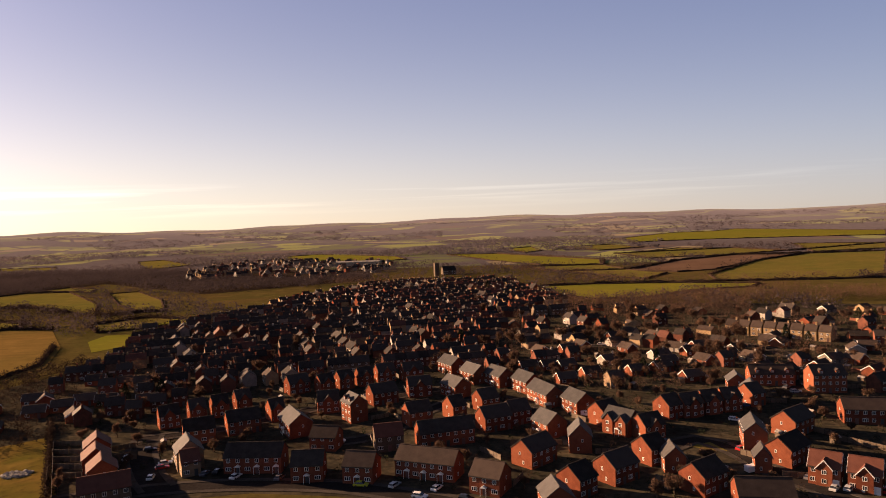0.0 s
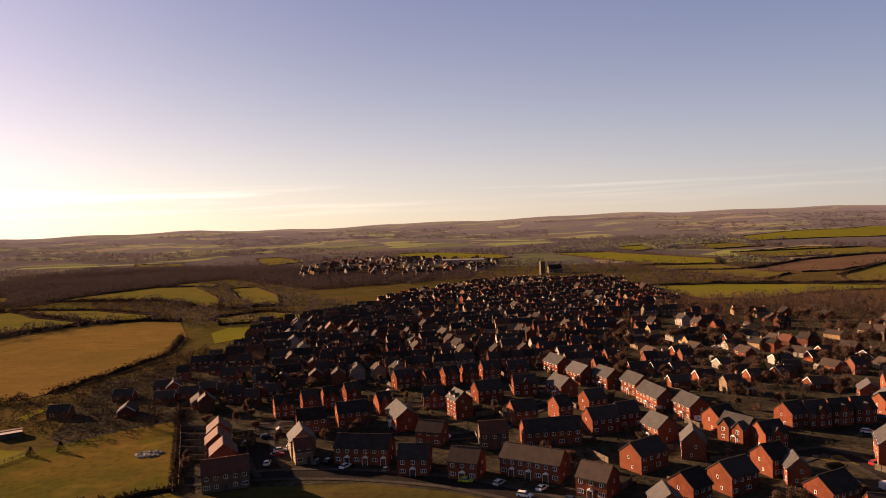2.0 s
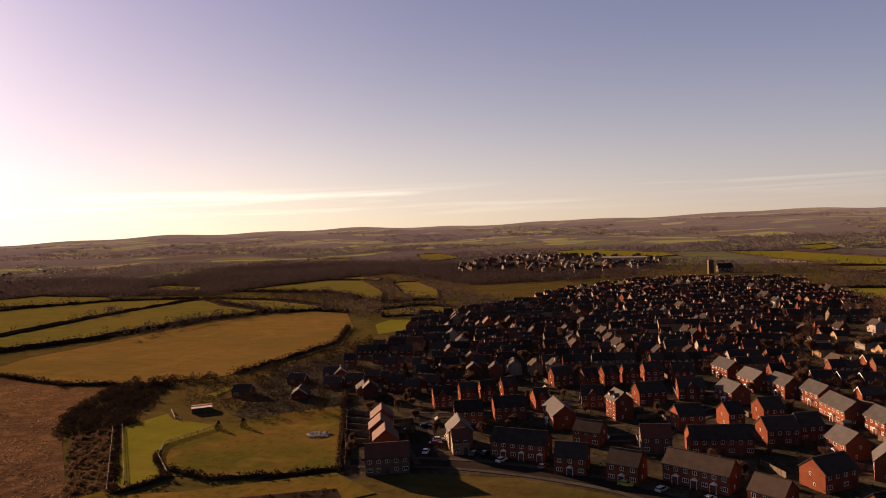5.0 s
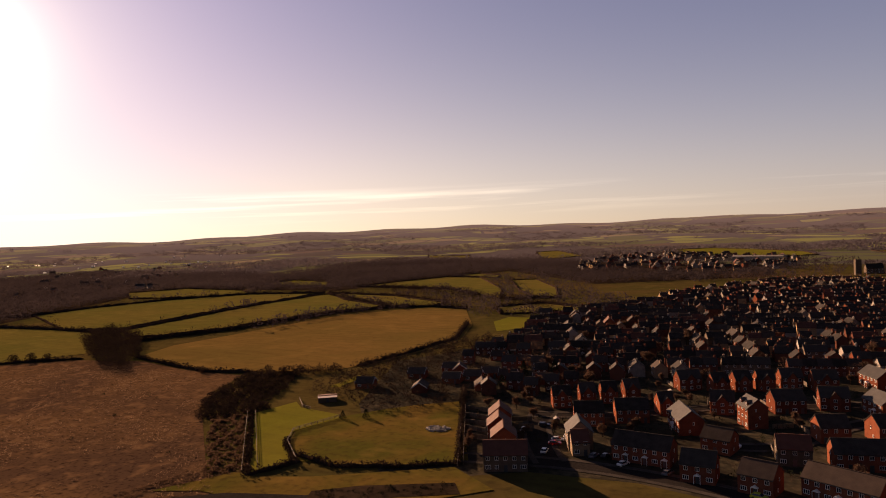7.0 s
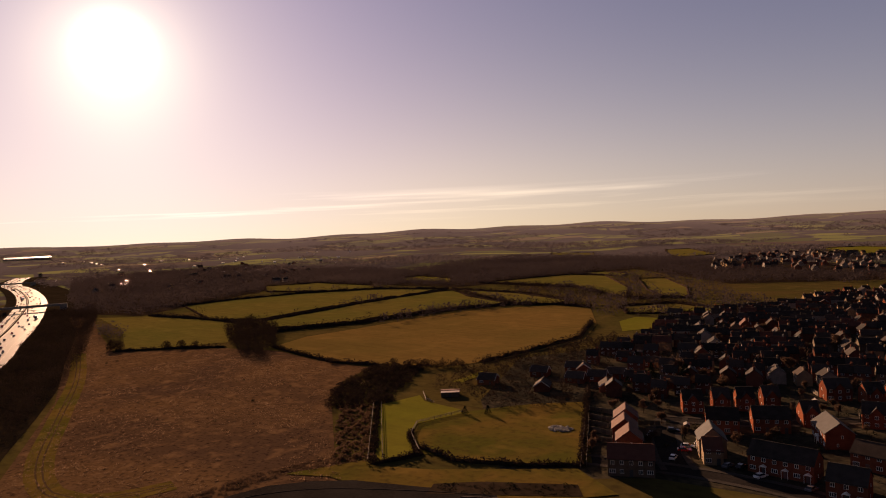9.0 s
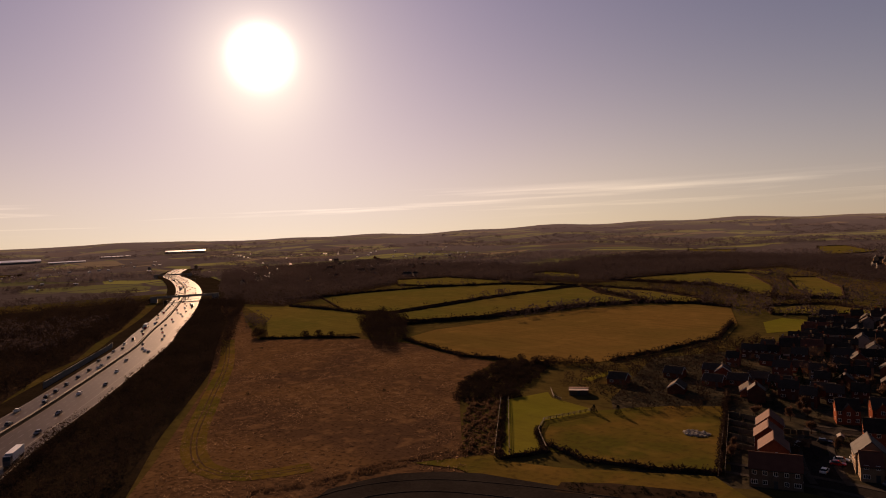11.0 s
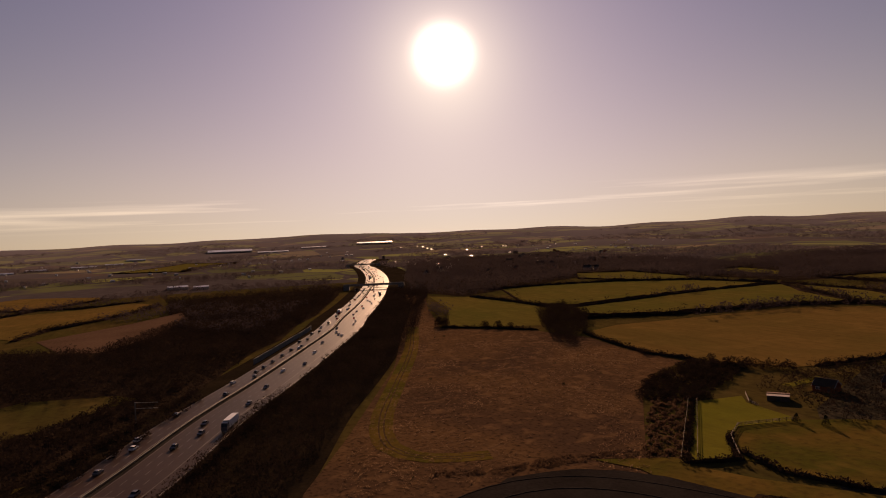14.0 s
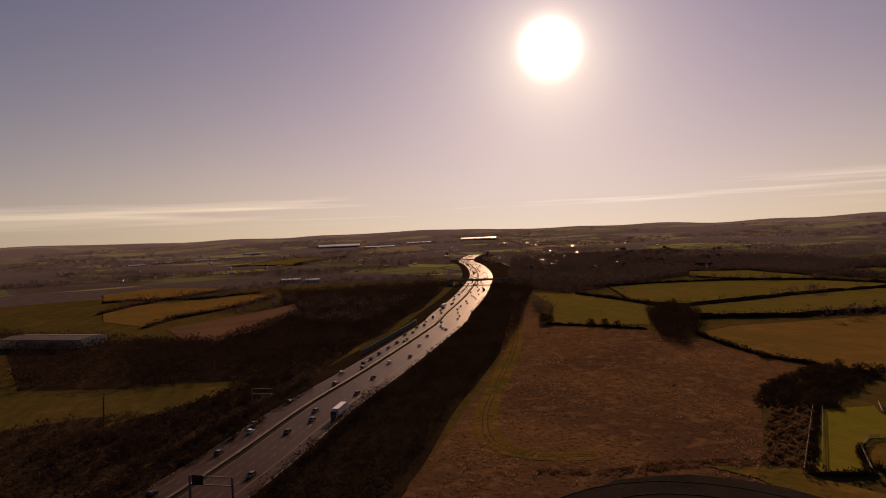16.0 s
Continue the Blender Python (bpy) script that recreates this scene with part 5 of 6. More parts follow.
def bare_tree(seed, height):
    """Trunk, limbs and a haze of twigs."""
    r = random.Random(seed)
    s = Shape()
    tips = []

    def grow(p, d, length, rad, level):
        q = p + d * length
        s.tube(p, q, rad, rad * 0.65, 5 if level < 2 else 3)
        if level == 3:
            tips.append(q)
            return
        for _ in range(4 if level else 5):
            t = r.uniform(0.45, 1.0)
            nd = (d + Vector((r.uniform(-1, 1), r.uniform(-1, 1), r.uniform(-0.1, 0.7))) * 0.85).normalized()
            grow(p + d * length * t, nd, length * r.uniform(0.5, 0.72), rad * 0.5, level + 1)

    grow(Vector((0, 0, -0.2)), Vector((0, 0, 1)), height * 0.36, height * 0.026, 0)
    trunk = s.mesh("trunk", BARK)
    rs = np.random.RandomState(seed)
    c = np.repeat(np.array([tuple(t) for t in tips]), 15, axis=0)
    c = c + rs.normal(size=c.shape) * height * 0.05
    d = rs.normal(size=c.shape) + np.array([0, 0, 0.5])
    d /= np.linalg.norm(d, axis=1, keepdims=True)
    w = np.cross(d, rs.normal(size=c.shape))
    w /= np.linalg.norm(w, axis=1, keepdims=True)
    ln, wd = height * 0.09, height * 0.017
    tri = np.stack([c - w * wd, c + w * wd, c + d * ln], axis=1).reshape(-1, 3)
    return trunk, mesh_np("crown", tri, 3, CROWN)


TREES = [bare_tree(100 + i, 9.0) for i in range(4)]


def tree(x, y, scale, k, spin):
    x, y = PLAN * x, PLAN * y
    ob = thing("bare_tree", pose(x, y, float(lie(x, y)), 0, 0, spin) @ Matrix.Scale(scale, 4), "bare brown deciduous tree in winter", "tree", "bare trees about the town")
    child("trunk", TREES[k][0], ob)
    child("crown", TREES[k][1], ob)


def evergreen_mesh(seed, h, r):
    rs = np.random.RandomState(seed)
    n = 900
    z = rs.uniform(0.06, 1, n)
    a = rs.uniform(0, 2 * np.pi, n)
    q = r * (1 - z ** 1.4) ** 0.8 * rs.uniform(0.6, 1.08, n)
    c = np.stack([q * np.cos(a), q * np.sin(a), z * h], 1)
    t = rs.normal(size=(n, 3, 3)) * 0.22 * (h / 8)
    return mesh_np("crown", (c[:, None, :] + t).reshape(-1, 3), 3, EVERGREEN)


FIRS = [evergreen_mesh(5, 8.0, 2.2), evergreen_mesh(6, 7.0, 2.8)]
FIR_TRUNK = Shape().tube((0, 0, -0.2), (0, 0, 5.0), 0.2, 0.05, 6).mesh("trunk", BARK)


def fir(x, y, scale, k):
    ob = thing("evergreen_tree", pose(PLAN * x, PLAN * y, 0, 0, 0, 37 * k) @ Matrix.Scale(scale, 4), "dense dark evergreen garden tree", "tree", "evergreens about the town")
    child("trunk", FIR_TRUNK, ob)
    child("crown", FIRS[k], ob)


tr = random.Random(11)
for x, y, sc in [(32, 348, 1.5), (36, 342, 1.3), (7, 370, 1.2), (0, 352, 1.2), (62, 308, 1.3), (116, 298, 1.4), (110, 304, 1.2), (134, 332, 1.4), (142, 340, 1.5), (100, 318, 1.1), (90, 372, 1.3), (60, 362, 1.2), (157, 363, 1.5), (165, 361, 1.3), (148, 352, 1.2), (19, 351, 1.1), (44, 389, 1.0), (51, 158, 0.9), (46, 155, 0.8), (26, 356, 1.0), (75, 300, 1.0), (130, 305, 1.1), (100, 262, 0.9), (-95, 262, 1.0), (-104, 270, 1.1), (-120, 300, 1.0), (-123, 285, 1.1)]:
    tree(x, y, sc, tr.randrange(4), tr.uniform(0, 360))
placed = 0
while placed < 130:
    x, y = (tr.uniform(20, 330), tr.uniform(235, 480)) if placed % 2 else (tr.uniform(-190, 330), tr.uniform(235, 700))
    if inside((x, y), TOWN_POLY) and all(math.hypot(x - p, y - q) > 5.0 for p, q, _ in taken):
        tree(x, y, tr.uniform(0.75, 1.3), tr.randrange(4), tr.uniform(0, 360))
        taken.append((x, y, 3.0))
        placed += 1
for x, y, sc, k in [(86, 285, 1.3, 0), (79, 280, 1.1, 1), (161, 329, 1.4, 0), (168, 322, 1.2, 1), (7, 362, 1.3, 1), (13, 365, 1.0, 1), (-112, 268, 1.3, 1), (-126, 268, 1.0, 0), (232, 390, 1.2, 1), (240, 388, 1.1, 1), (-127, 249, 0.8, 1), (36, 596, 1.6, 0), (-150, 190, 0.55, 1), (-157, 186, 0.5, 1)]:
    fir(x, y, sc, k)
wood("boundary_bushes", [(PLAN * x + dx, PLAN * y + dy, 0.0, s) for x, y, s in ((-435, 183, 1.5), (-432, 186, 1.3), (-410, 205, 1.0), (-401, 210, 1.1), (-397, 217, 0.8), (-275, 224, 0.7), (-246, 238, 0.7), (-232, 246, 0.6)) for dx, dy in ((0, 0), (1.6, 0.9), (-1.2, 1.4), (0.6, -1.5))],
     2.0, 5.0, 150, 0.42, 74, HEDGE_DARK, "dark rounded bushes along field edges", 0.0)
garden = poly_spots(P(TOWN_POLY), 6.5, 80, 0.5, (0.3, 1.0))
garden = [g for g in garden if all(math.hypot(g[0] - PLAN * p, g[1] - PLAN * q) > 5.6 for p, q, _ in taken)]
orchard = [g for g in garden if noise.noise(Vector((g[0] * 0.02, g[1] * 0.02, 7.0))) > (-0.15 if g[0] > 30 or g[1] > 520 else 0.0)]
wood("town_trees", orchard[::2], 3.4, 9.0, 150, 0.36, 83, CROWN, "bare brown trees among the houses", 0.12)
tagged(new("yard_walls", WALLS.mesh("yard_walls", SOOT)), "sooty brick walls between back yards", "walls", kind="stuff")
wood("garden_bushes", garden, 1.6, 2.4, 34, 0.4, 81, EVERGREEN, "dark garden shrubs between the houses", 0.0)
wood("garden_saplings", garden[::2], 2.5, 6.0, 60, 0.34, 82, CROWN, "bare garden bushes and saplings", 0.1)


# ---- the motorway's furniture ----
def along(s):
    """Place and way at s metres along the motorway."""
    for p, q in zip(MOTORWAY, MOTORWAY[1:]):
        d = (q - p).length
        if s <= d:
            return p + (q - p) * (s / d), (q - p).normalized()
        s -= d
    return MOTORWAY[-1], (MOTORWAY[-1] - MOTORWAY[-2]).normalized()


def nearest_s(x, y):
    best, acc, out = 1e9, 0.0, 0.0
    x, y = PLAN * x, PLAN * y
    for p, q in zip(MOTORWAY, MOTORWAY[1:]):
        d = math.hypot(p.x - x, p.y - y)
        if d < best:
            best, out = d, acc
        acc += (q - p).length
    return out


RESERVE = -5.0
LENGTH = sum((q - p).length for p, q in zip(MOTORWAY, MOTORWAY[1:]))
# verge colour darkened to stand for shade under the thin tree belt
VERGE = shade("shade_dark_verge", (0.01232, 0.01001, 0.00693), (0.03234, 0.02387, 0.0154), 0.05, 0.7, 0.95, 0.2, "World", spec=0.0)
DARK_STRIP = shade("dark_central_reserve", (0.02, 0.018, 0.016), (0.045, 0.04, 0.036), 0.1, 1.0, 0.95, 0.1, "World", spec=0.0)
tagged(new("motorway_verge", ribbon("motorway_verge", MOTORWAY, -30, 60, 0.12, VERGE)), "motorway grass verge darkened as under trees", "verge", kind="structure")
tagged(new("central_reserve", ribbon("central_reserve", MOTORWAY, RESERVE - 1.7, RESERVE + 1.7, 0.30, DARK_STRIP)), "dark central reserve between the carriageways", "verge", kind="structure")
fine_line = curve_points([(p.x, p.y) for p in MOTORWAY[::3]], 4.0)
for o in (-17.0, RESERVE - 2.0, RESERVE + 2.0, 17.0, 12.2):
    child("edge_line", ribbon("edge_line", fine_line, o - 0.11, o + 0.11, 0.29, MARKING), motorway)
for o in (RESERVE - 5.4, RESERVE - 8.6, RESERVE + 5.6, RESERVE + 9.2, RESERVE + 12.8):
    child("lane_line", ribbon("lane_line", fine_line, o - 0.1, o + 0.1, 0.29, MARKING, (1, 2)), motorway)

barrier = thing("central_barrier", Matrix.Identity(4), "low grey steel crash barrier along the reserve", "barrier")
v, f = [], []
for p, n in zip(MOTORWAY, normals(MOTORWAY)):
    base = float(lie(p.x, p.y)) + 0.3 + 0.0006 * max(0, p.length - 600)
    v += [tuple(p + n * (RESERVE + o) + Vector((0, 0, base + z))) for o, z in ((-0.25, 0.45), (-0.25, 0.8), (0.25, 0.8), (0.25, 0.45))]
for i in range(len(MOTORWAY) - 1):
    f += [(4 * i + k, 4 * i + (k + 1) % 4, 4 * i + 4 + (k + 1) % 4, 4 * i + 4 + k) for k in range(4)]
RUST = shade("dull_weathered_steel", (0.018, 0.014, 0.012), (0.040, 0.033, 0.028), 0.3, 3.0, 0.8, 0.0, "World")
child("rail", mesh_of("rail", v, f, RUST), barrier)
POST_ME = Shape().box(-0.07, 0.07, -0.07, 0.07, 0, 0.6).mesh("post", STEEL)
for i in range(40):
    p, d = along(120 + i * 8.0)
    child("post", POST_ME, barrier, Matrix.Translation((p.x + d.y * RESERVE, p.y - d.x * RESERVE, 0.3)))


def gantry(s, o0, o1, tall=7.0, both=True, sign=True):
    p, d = along(s)
    yaw = math.degrees(math.atan2(d.y, d.x))
    g = thing("sign_gantry", pose(p.x, p.y, 0.25, 0, 0, yaw), "grey steel motorway gantry with a dark sign", "gantry", "motorway gantries")
    for o in (o0, o1) if both else (o0,):
        child("leg", Shape().box(-0.22, 0.22, -o - 0.22, -o + 0.22, -0.3, tall).mesh("leg", STEEL), g)
    child("beam", Shape().box(-0.15, 0.15, -o1, -o0, tall - 0.3, tall).mesh("beam", STEEL), g)
    child("beam", Shape().box(-0.15, 0.15, -o1, -o0, tall - 2.6, tall - 2.35).mesh("beam", STEEL), g)
    if sign:
        child("sign_panel", Shape().box(-0.3, -0.16, -o0 - 4.2, -o0 - 0.8, tall - 2.5, tall + 0.2).mesh("sign_panel", GLASS), g)


gantry(nearest_s(-186, -19), 3.0, 16.0, 8.0)
gantry(nearest_s(-262, 18), -28.0, -18.5, 8.5, both=False, sign=False)
gantry(nearest_s(-716, 222), -19.0, 19.0, 7.5)
gantry(nearest_s(-1105, 350), -19.0, 19.0, 7.5)


def bridge(s, reach, wide=9.0, tall=6.2, skew=0):
    p, d = along(s)
    yaw = math.degrees(math.atan2(d.y, d.x)) + 90 + skew
    b = thing("road_bridge", pose(p.x, p.y, float(lie(p.x, p.y)), 0, 0, yaw), "plain concrete road bridge over the motorway", "bridge", "motorway bridges")
    child("deck", Shape().box(-reach, reach, -wide / 2, wide / 2, tall - 1.1, tall).mesh("deck", CONCRETE), b)
    for yy in (-wide / 2, wide / 2 - 0.3):
        child("parapet", Shape().box(-reach, reach, yy, yy + 0.3, tall, tall + 1.1).mesh("parapet", CONCRETE), b)
    child("pier", Shape().box(-0.6, 0.6, -wide / 2 + 0.5, wide / 2 - 0.5, -0.5, tall - 1.1).mesh("pier", CONCRETE), b)
    for sg in (-1, 1):
        x0, x1 = sorted((sg * reach, sg * (reach - 8)))
        child("abutment", Shape().box(x0, x1, -wide / 2, wide / 2, -0.5, tall - 1.1).mesh("abutment", CONCRETE), b)


bridge(nearest_s(-775, 245), 40.0)
bridge(nearest_s(-1330, 402), 38.0)

GREY_BOARD = shade("dirty_grey_boards", (0.05, 0.045, 0.04), (0.11, 0.10, 0.09), 0.3, 3.0, 0.9, 0.1)
wall_s = nearest_s(-372, 76)
noise_wall = thing("noise_barrier", Matrix.Identity(4), "long grey panelled noise barrier beside the motorway", "barrier")
for i in range(34):
    p, d = along(wall_s - 22 + i * 4.2)
    yaw = math.degrees(math.atan2(d.y, d.x))
    child("panel", Shape().box(0, 4.1, 21.5, 21.7, 0, 3.4).mesh("panel", GREY_BOARD) if i == 0 else noise_wall.children[0].data, noise_wall, pose(p.x, p.y, 0.2, 0, 0, yaw))
    child("post", POST_ME, noise_wall, pose(p.x, p.y, 0.2, 0, 0, yaw) @ Matrix.Translation((4.15, 21.6, 0)) @ Matrix.Diagonal((1.4, 1.4, 5.4, 1)))


# ---- vehicles ----
RUBBER = shade("black_tyre_rubber", (0.012, 0.012, 0.012), (0.03, 0.03, 0.03), 2.0, 9.0, 0.9)
PAINTS = [shade(n, c, tuple(min(1, v * 1.15) for v in c), 0.3, 2.0, 0.25, spec=0.5) for n, c in (("white_car_paint", (0.66, 0.66, 0.65)), ("silver_car_paint", (0.36, 0.37, 0.38)), ("black_car_paint", (0.015, 0.015, 0.017)), ("red_car_paint", (0.30, 0.02, 0.02)), ("blue_car_paint", (0.03, 0.06, 0.15)), ("grey_car_paint", (0.10, 0.10, 0.11)), ("lime_car_paint", (0.40, 0.42, 0.04)))]
PAINT_WORDS = ("white", "silver", "black", "red", "dark blue", "grey", "lime green")
WHEEL_ME = Shape().tube((0, -0.11, 0), (0, 0.11, 0), 0.31, 0.31, 10).tube((0, 0.11, 0), (0, -0.11, 0), 0.31, 0.31, 10).mesh("wheel", RUBBER)


def frustum(s, x0, x1, y, z0, u0, u1, w, z1):
    return s.hexa([(x0, -y, z0), (x1, -y, z0), (x1, y, z0), (x0, y, z0), (u0, -w, z1), (u1, -w, z1), (u1, w, z1), (u0, w, z1)])


def car_meshes(kind, paint):
    if kind == "van":
        body = Shape().prism([(-2.5, 0.35), (2.4, 0.35), (2.5, 0.9), (1.9, 1.15), (1.35, 1.95), (-2.45, 2.0)], -0.95, 0.95, "y")
        glass = Shape().prism([(1.2, 1.2), (1.88, 1.2), (1.36, 1.85), (1.2, 1.85)], -0.97, 0.97, "y")
        roof = None
    else:
        body = Shape().prism([(-2.1, 0.3), (2.1, 0.3), (2.15, 0.68), (1.1, 0.88), (-1.9, 0.95), (-2.15, 0.75)], -0.87, 0.87, "y")
        lengths = (-1.75, 1.0, -1.3, 0.3) if kind == "hatchback" else (-1.95, 1.0, -1.75, 0.25)
        glass = frustum(Shape(), lengths[0], lengths[1], 0.82, 0.9, lengths[2], lengths[3], 0.66, 1.40)
        roof = frustum(Shape(), lengths[2] - 0.05, lengths[3] + 0.05, 0.68, 1.40, lengths[2] + 0.05, lengths[3] - 0.05, 0.62, 1.46).mesh("car_roof", paint)
    return body.mesh("car_body", paint), glass.mesh("car_windows", GLASS), roof


def make_car(m, kind, pi, group, wheels=True):
    body, glass, roof = car_meshes(kind, PAINTS[pi])
    c = thing("van" if kind == "van" else "car", m, PAINT_WORDS[pi] + (" panel van" if kind == "van" else " hatchback car" if kind == "hatchback" else " estate car") + (" driving on the motorway" if "motorway" in group else " parked in the estate"), "van" if kind == "van" else "car", group)
    child("body", body, c)
    child("glazing", glass, c)
    if roof:
        child("roof", roof, c)
    for x in (-1.35, 1.35) if wheels else ():
        for y in (-0.8, 0.8):
            child("wheel", WHEEL_ME, c, Matrix.Translation((x, y, 0.31)))
    return c


CARS = {}


def car(x, y, z, yaw, kind, pi, group, wheels=True):
    key = (kind, pi, group, wheels)
    m = pose(x, y, z, 0, 0, yaw)
    if key in CARS:
        return copy_thing(CARS[key], m)
    CARS[key] = make_car(m, kind, pi, group, wheels)
    return CARS[key]


cr = random.Random(21)
for side, sgn in ((-1, 1), (1, -1)):
    s = 70.0
    while s < LENGTH - 60:
        s += cr.uniform(6, 30) * (1.0 if s > 420 else 1.5)
        p, d = along(s)
        n = Vector((d.y, -d.x, 0))
        q = p + n * (RESERVE + side * cr.choice((3.7, 7.1, 10.3, 7.1) if side < 0 else (3.8, 7.4, 11.0, 14.6)))
        z = float(lie(q.x, q.y)) + 0.26 + 0.0006 * max(0, q.length - 600)
        car(q.x, q.y, z, math.degrees(math.atan2(d.y, d.x)) + (0 if sgn > 0 else 180), cr.choice(("hatchback", "estate", "hatchback") if s < 520 else ("hatchback", "estate", "hatchback", "van")), cr.choice((5, 2, 2, 5, 5, 2, 5, 0) if s < 520 else (0, 2, 2, 4, 5, 2, 5, 3)), "motorway traffic", s < 330)


def lorry(s, o, turn):
    p, d = along(s)
    q = p + Vector((d.y, -d.x, 0)) * o
    c = thing("lorry", pose(q.x, q.y, 0.26 + float(lie(q.x, q.y)) + 0.0006 * max(0, q.length - 600), 0, 0, math.degrees(math.atan2(d.y, d.x)) + turn), "articulated lorry with a pale box trailer on the motorway", "lorry", "motorway lorries")
    child("trailer", Shape().box(-8.0, 3.2, -1.25, 1.25, 1.1, 3.9).mesh("trailer", PAINTS[0]), c)
    child("chassis", Shape().box(-7.8, 5.4, -0.5, 0.5, 0.6, 1.1).mesh("chassis", RUBBER), c)
    child("cab", Shape().prism([(3.5, 0.5), (5.8, 0.5), (5.8, 2.0), (5.3, 3.4), (3.5, 3.5)], -1.2, 1.2, "y").mesh("cab", PAINTS[5]), c)
    child("windscreen", Shape().prism([(5.5, 2.0), (5.85, 2.0), (5.42, 3.2), (5.1, 3.2)], -1.1, 1.1, "y").mesh("windscreen", GLASS), c)
    for x in (-6.6, -5.4, 3.0, 4.8):
        for y in (-1.0, 1.0):
            child("wheel", WHEEL_ME, c, Matrix.Translation((x, y, 0.48)) @ Matrix.Scale(1.55, 4))


lorry(nearest_s(-255, 18), 14.4, 180)
lorry(nearest_s(-690, 213), 12.6, 180)
lorry(nearest_s(-960, 306), -10.2, 0)
lorry(nearest_s(-560, 160), -12.8, 0)

PARKED = [(-78, 196, 25, 1), (-80.5, 192.5, 25, 1), (-80, 189, 25, 3), (-80, 181.5, 100, 0), (-88, 184, 100, 0), (-94, 198, 100, 0), (-57, 180, 70, 0), (-39, 177, 0, 0), (-23, 171, -8, 6), (-14.5, 170, 60, 1), (-4, 167, 60, 0), (-8, 162.5, -20, 0), (79, 187, 30, 3), (88, 213, -20, 0), (122, 243, 0, 1), (98, 228, 0, 4), (86, 165, 40, 5),
          (88, 158, 45, 1), (91, 157.5, 45, 1), (94, 157, 45, 1), (98, 156, 45, 3), (-45, 178, 75, 5), (-66, 183, 80, 5), (-63, 184, 80, 2), (3, 160, -25, 2), (-90, 205, 20, 2), (60, 196, 10, 5)]
for x, y, yaw, pi in PARKED:
    car(PLAN * x, PLAN * y, 0.1, yaw, cr.choice(("hatchback", "estate")), pi, "cars parked in the estate")
for x, y, yaw in ((75, 171, 20), (-34, 206, -10), (-51, 216.5, -40), (43, 225, -30), (-90, 178, 100)):
    car(PLAN * x, PLAN * y, 0.1, yaw, "van", 0, "cars parked in the estate")

# ---- estate roads and greens ----
def lane(name, ctrl, width, mat=ASPHALT, label="dark asphalt estate road", z=0.10, footway=True):
    pts = curve_points(P(ctrl), 6.0)
    ob = tagged(new(name, ribbon(name, pts, -width / 2, width / 2, z, mat)), label, "road", kind="structure")
    for sg in (-1, 1):
        o = sg * (width / 2 + 0.09)
        v, f = [], []
        for p, n in zip(pts, normals(pts)):
            v += [tuple(p + n * (o + e) + Vector((0, 0, h))) for e, h in ((-0.09, 0.0), (-0.09, z + 0.12), (0.09, z + 0.12), (0.09, 0.0))]
        for i in range(len(pts) - 1):
            f += [(4 * i + k, 4 * i + (k + 1) % 4, 4 * i + 4 + (k + 1) % 4, 4 * i + 4 + k) for k in range(4)]
        child("kerb", mesh_of("kerb", v, f, PAVING), ob)
        if not footway:
            continue
        e0, e1 = (o + 0.1, o + 1.9) if sg > 0 else (o - 1.9, o - 0.1)
        child("footway", ribbon("footway", pts, e0, e1, z + 0.1, PAVING), ob)
    return ob


lane("road_front", [(-100, 168), (-75, 174), (-53, 175), (-29, 171.5), (-14, 165.5), (3, 157), (25, 146), (48, 138)], 6.0)
lane("road_court", [(-97, 222), (-92, 203), (-82, 184), (-75, 174)], 7.0, z=0.125)
lane("road_cul_de_sac", [(48, 188), (60, 191), (70, 197), (77, 186), (80, 170), (90, 150), (100, 138)], 5.5, z=0.112)
lane("road_inner", [(-40, 205), (-22, 212), (-6, 240), (14, 254), (34, 218), (36, 196)], 4.8, z=0.15)
lane("road_row", [(-100, 216), (-72, 226), (-48, 245), (-20, 258), (-2, 268)], 4.8, z=0.175)
lane("road_old_street", [(-112, 270), (-118, 300), (-130, 335), (-141, 375), (-152, 415)], 6.0)
lane("road_east", [(110, 236), (135, 262), (150, 300), (140, 335), (100, 340), (60, 345)], 5.0, z=0.13)
sheet("verge_front", [(-78, 165), (-50, 169), (-28, 165), (-10, 158), (10, 147), (30, 137), (20, 120), (-60, 120), (-95, 140), (-92, 155)], DULL, "rough dull golden verge before the front road", 0.12, "grass")
sheet("green_cul_de_sac", [(66, 192), (73, 194), (75, 186), (70, 187)], PASTURE, "small mown green with a kerb", 0.15, "grass")
sheet("track_field", [(-150, 132), (-143, 131), (-128, 138), (-97, 160), (-80, 150), (-100, 128), (-126, 118), (-148, 118), (-160, 112)], PADDOCK, "rough grass strip with a worn track", 0.33, "grass")
sheet("road_apron", [(-146, 66), (-152, 74), (-159, 85), (-158, 95), (-156, 104), (-149, 113), (-140, 120), (-124, 126), (-104, 134), (-96, 124), (-120, 108), (-134, 84)], ASPHALT, "dark fresh asphalt turning area", 0.36, "road")
lane("road_new", [(-140, 40), (-148, 66), (-152, 78), (-151, 92), (-142, 106), (-124, 118), (-104, 128)], 9.0, label="dark fresh asphalt road with a pale kerb", z=0.38, footway=False)

# dark sheet in place of a cast shadow, with scrub over it
sheet("shaded_bank", [(-118, 124), (-121, 130), (-112, 138), (-91, 150), (-86, 144)], LITTER_SHADE, "dark sheet painted in place of a shadow", 0.40, "ground")
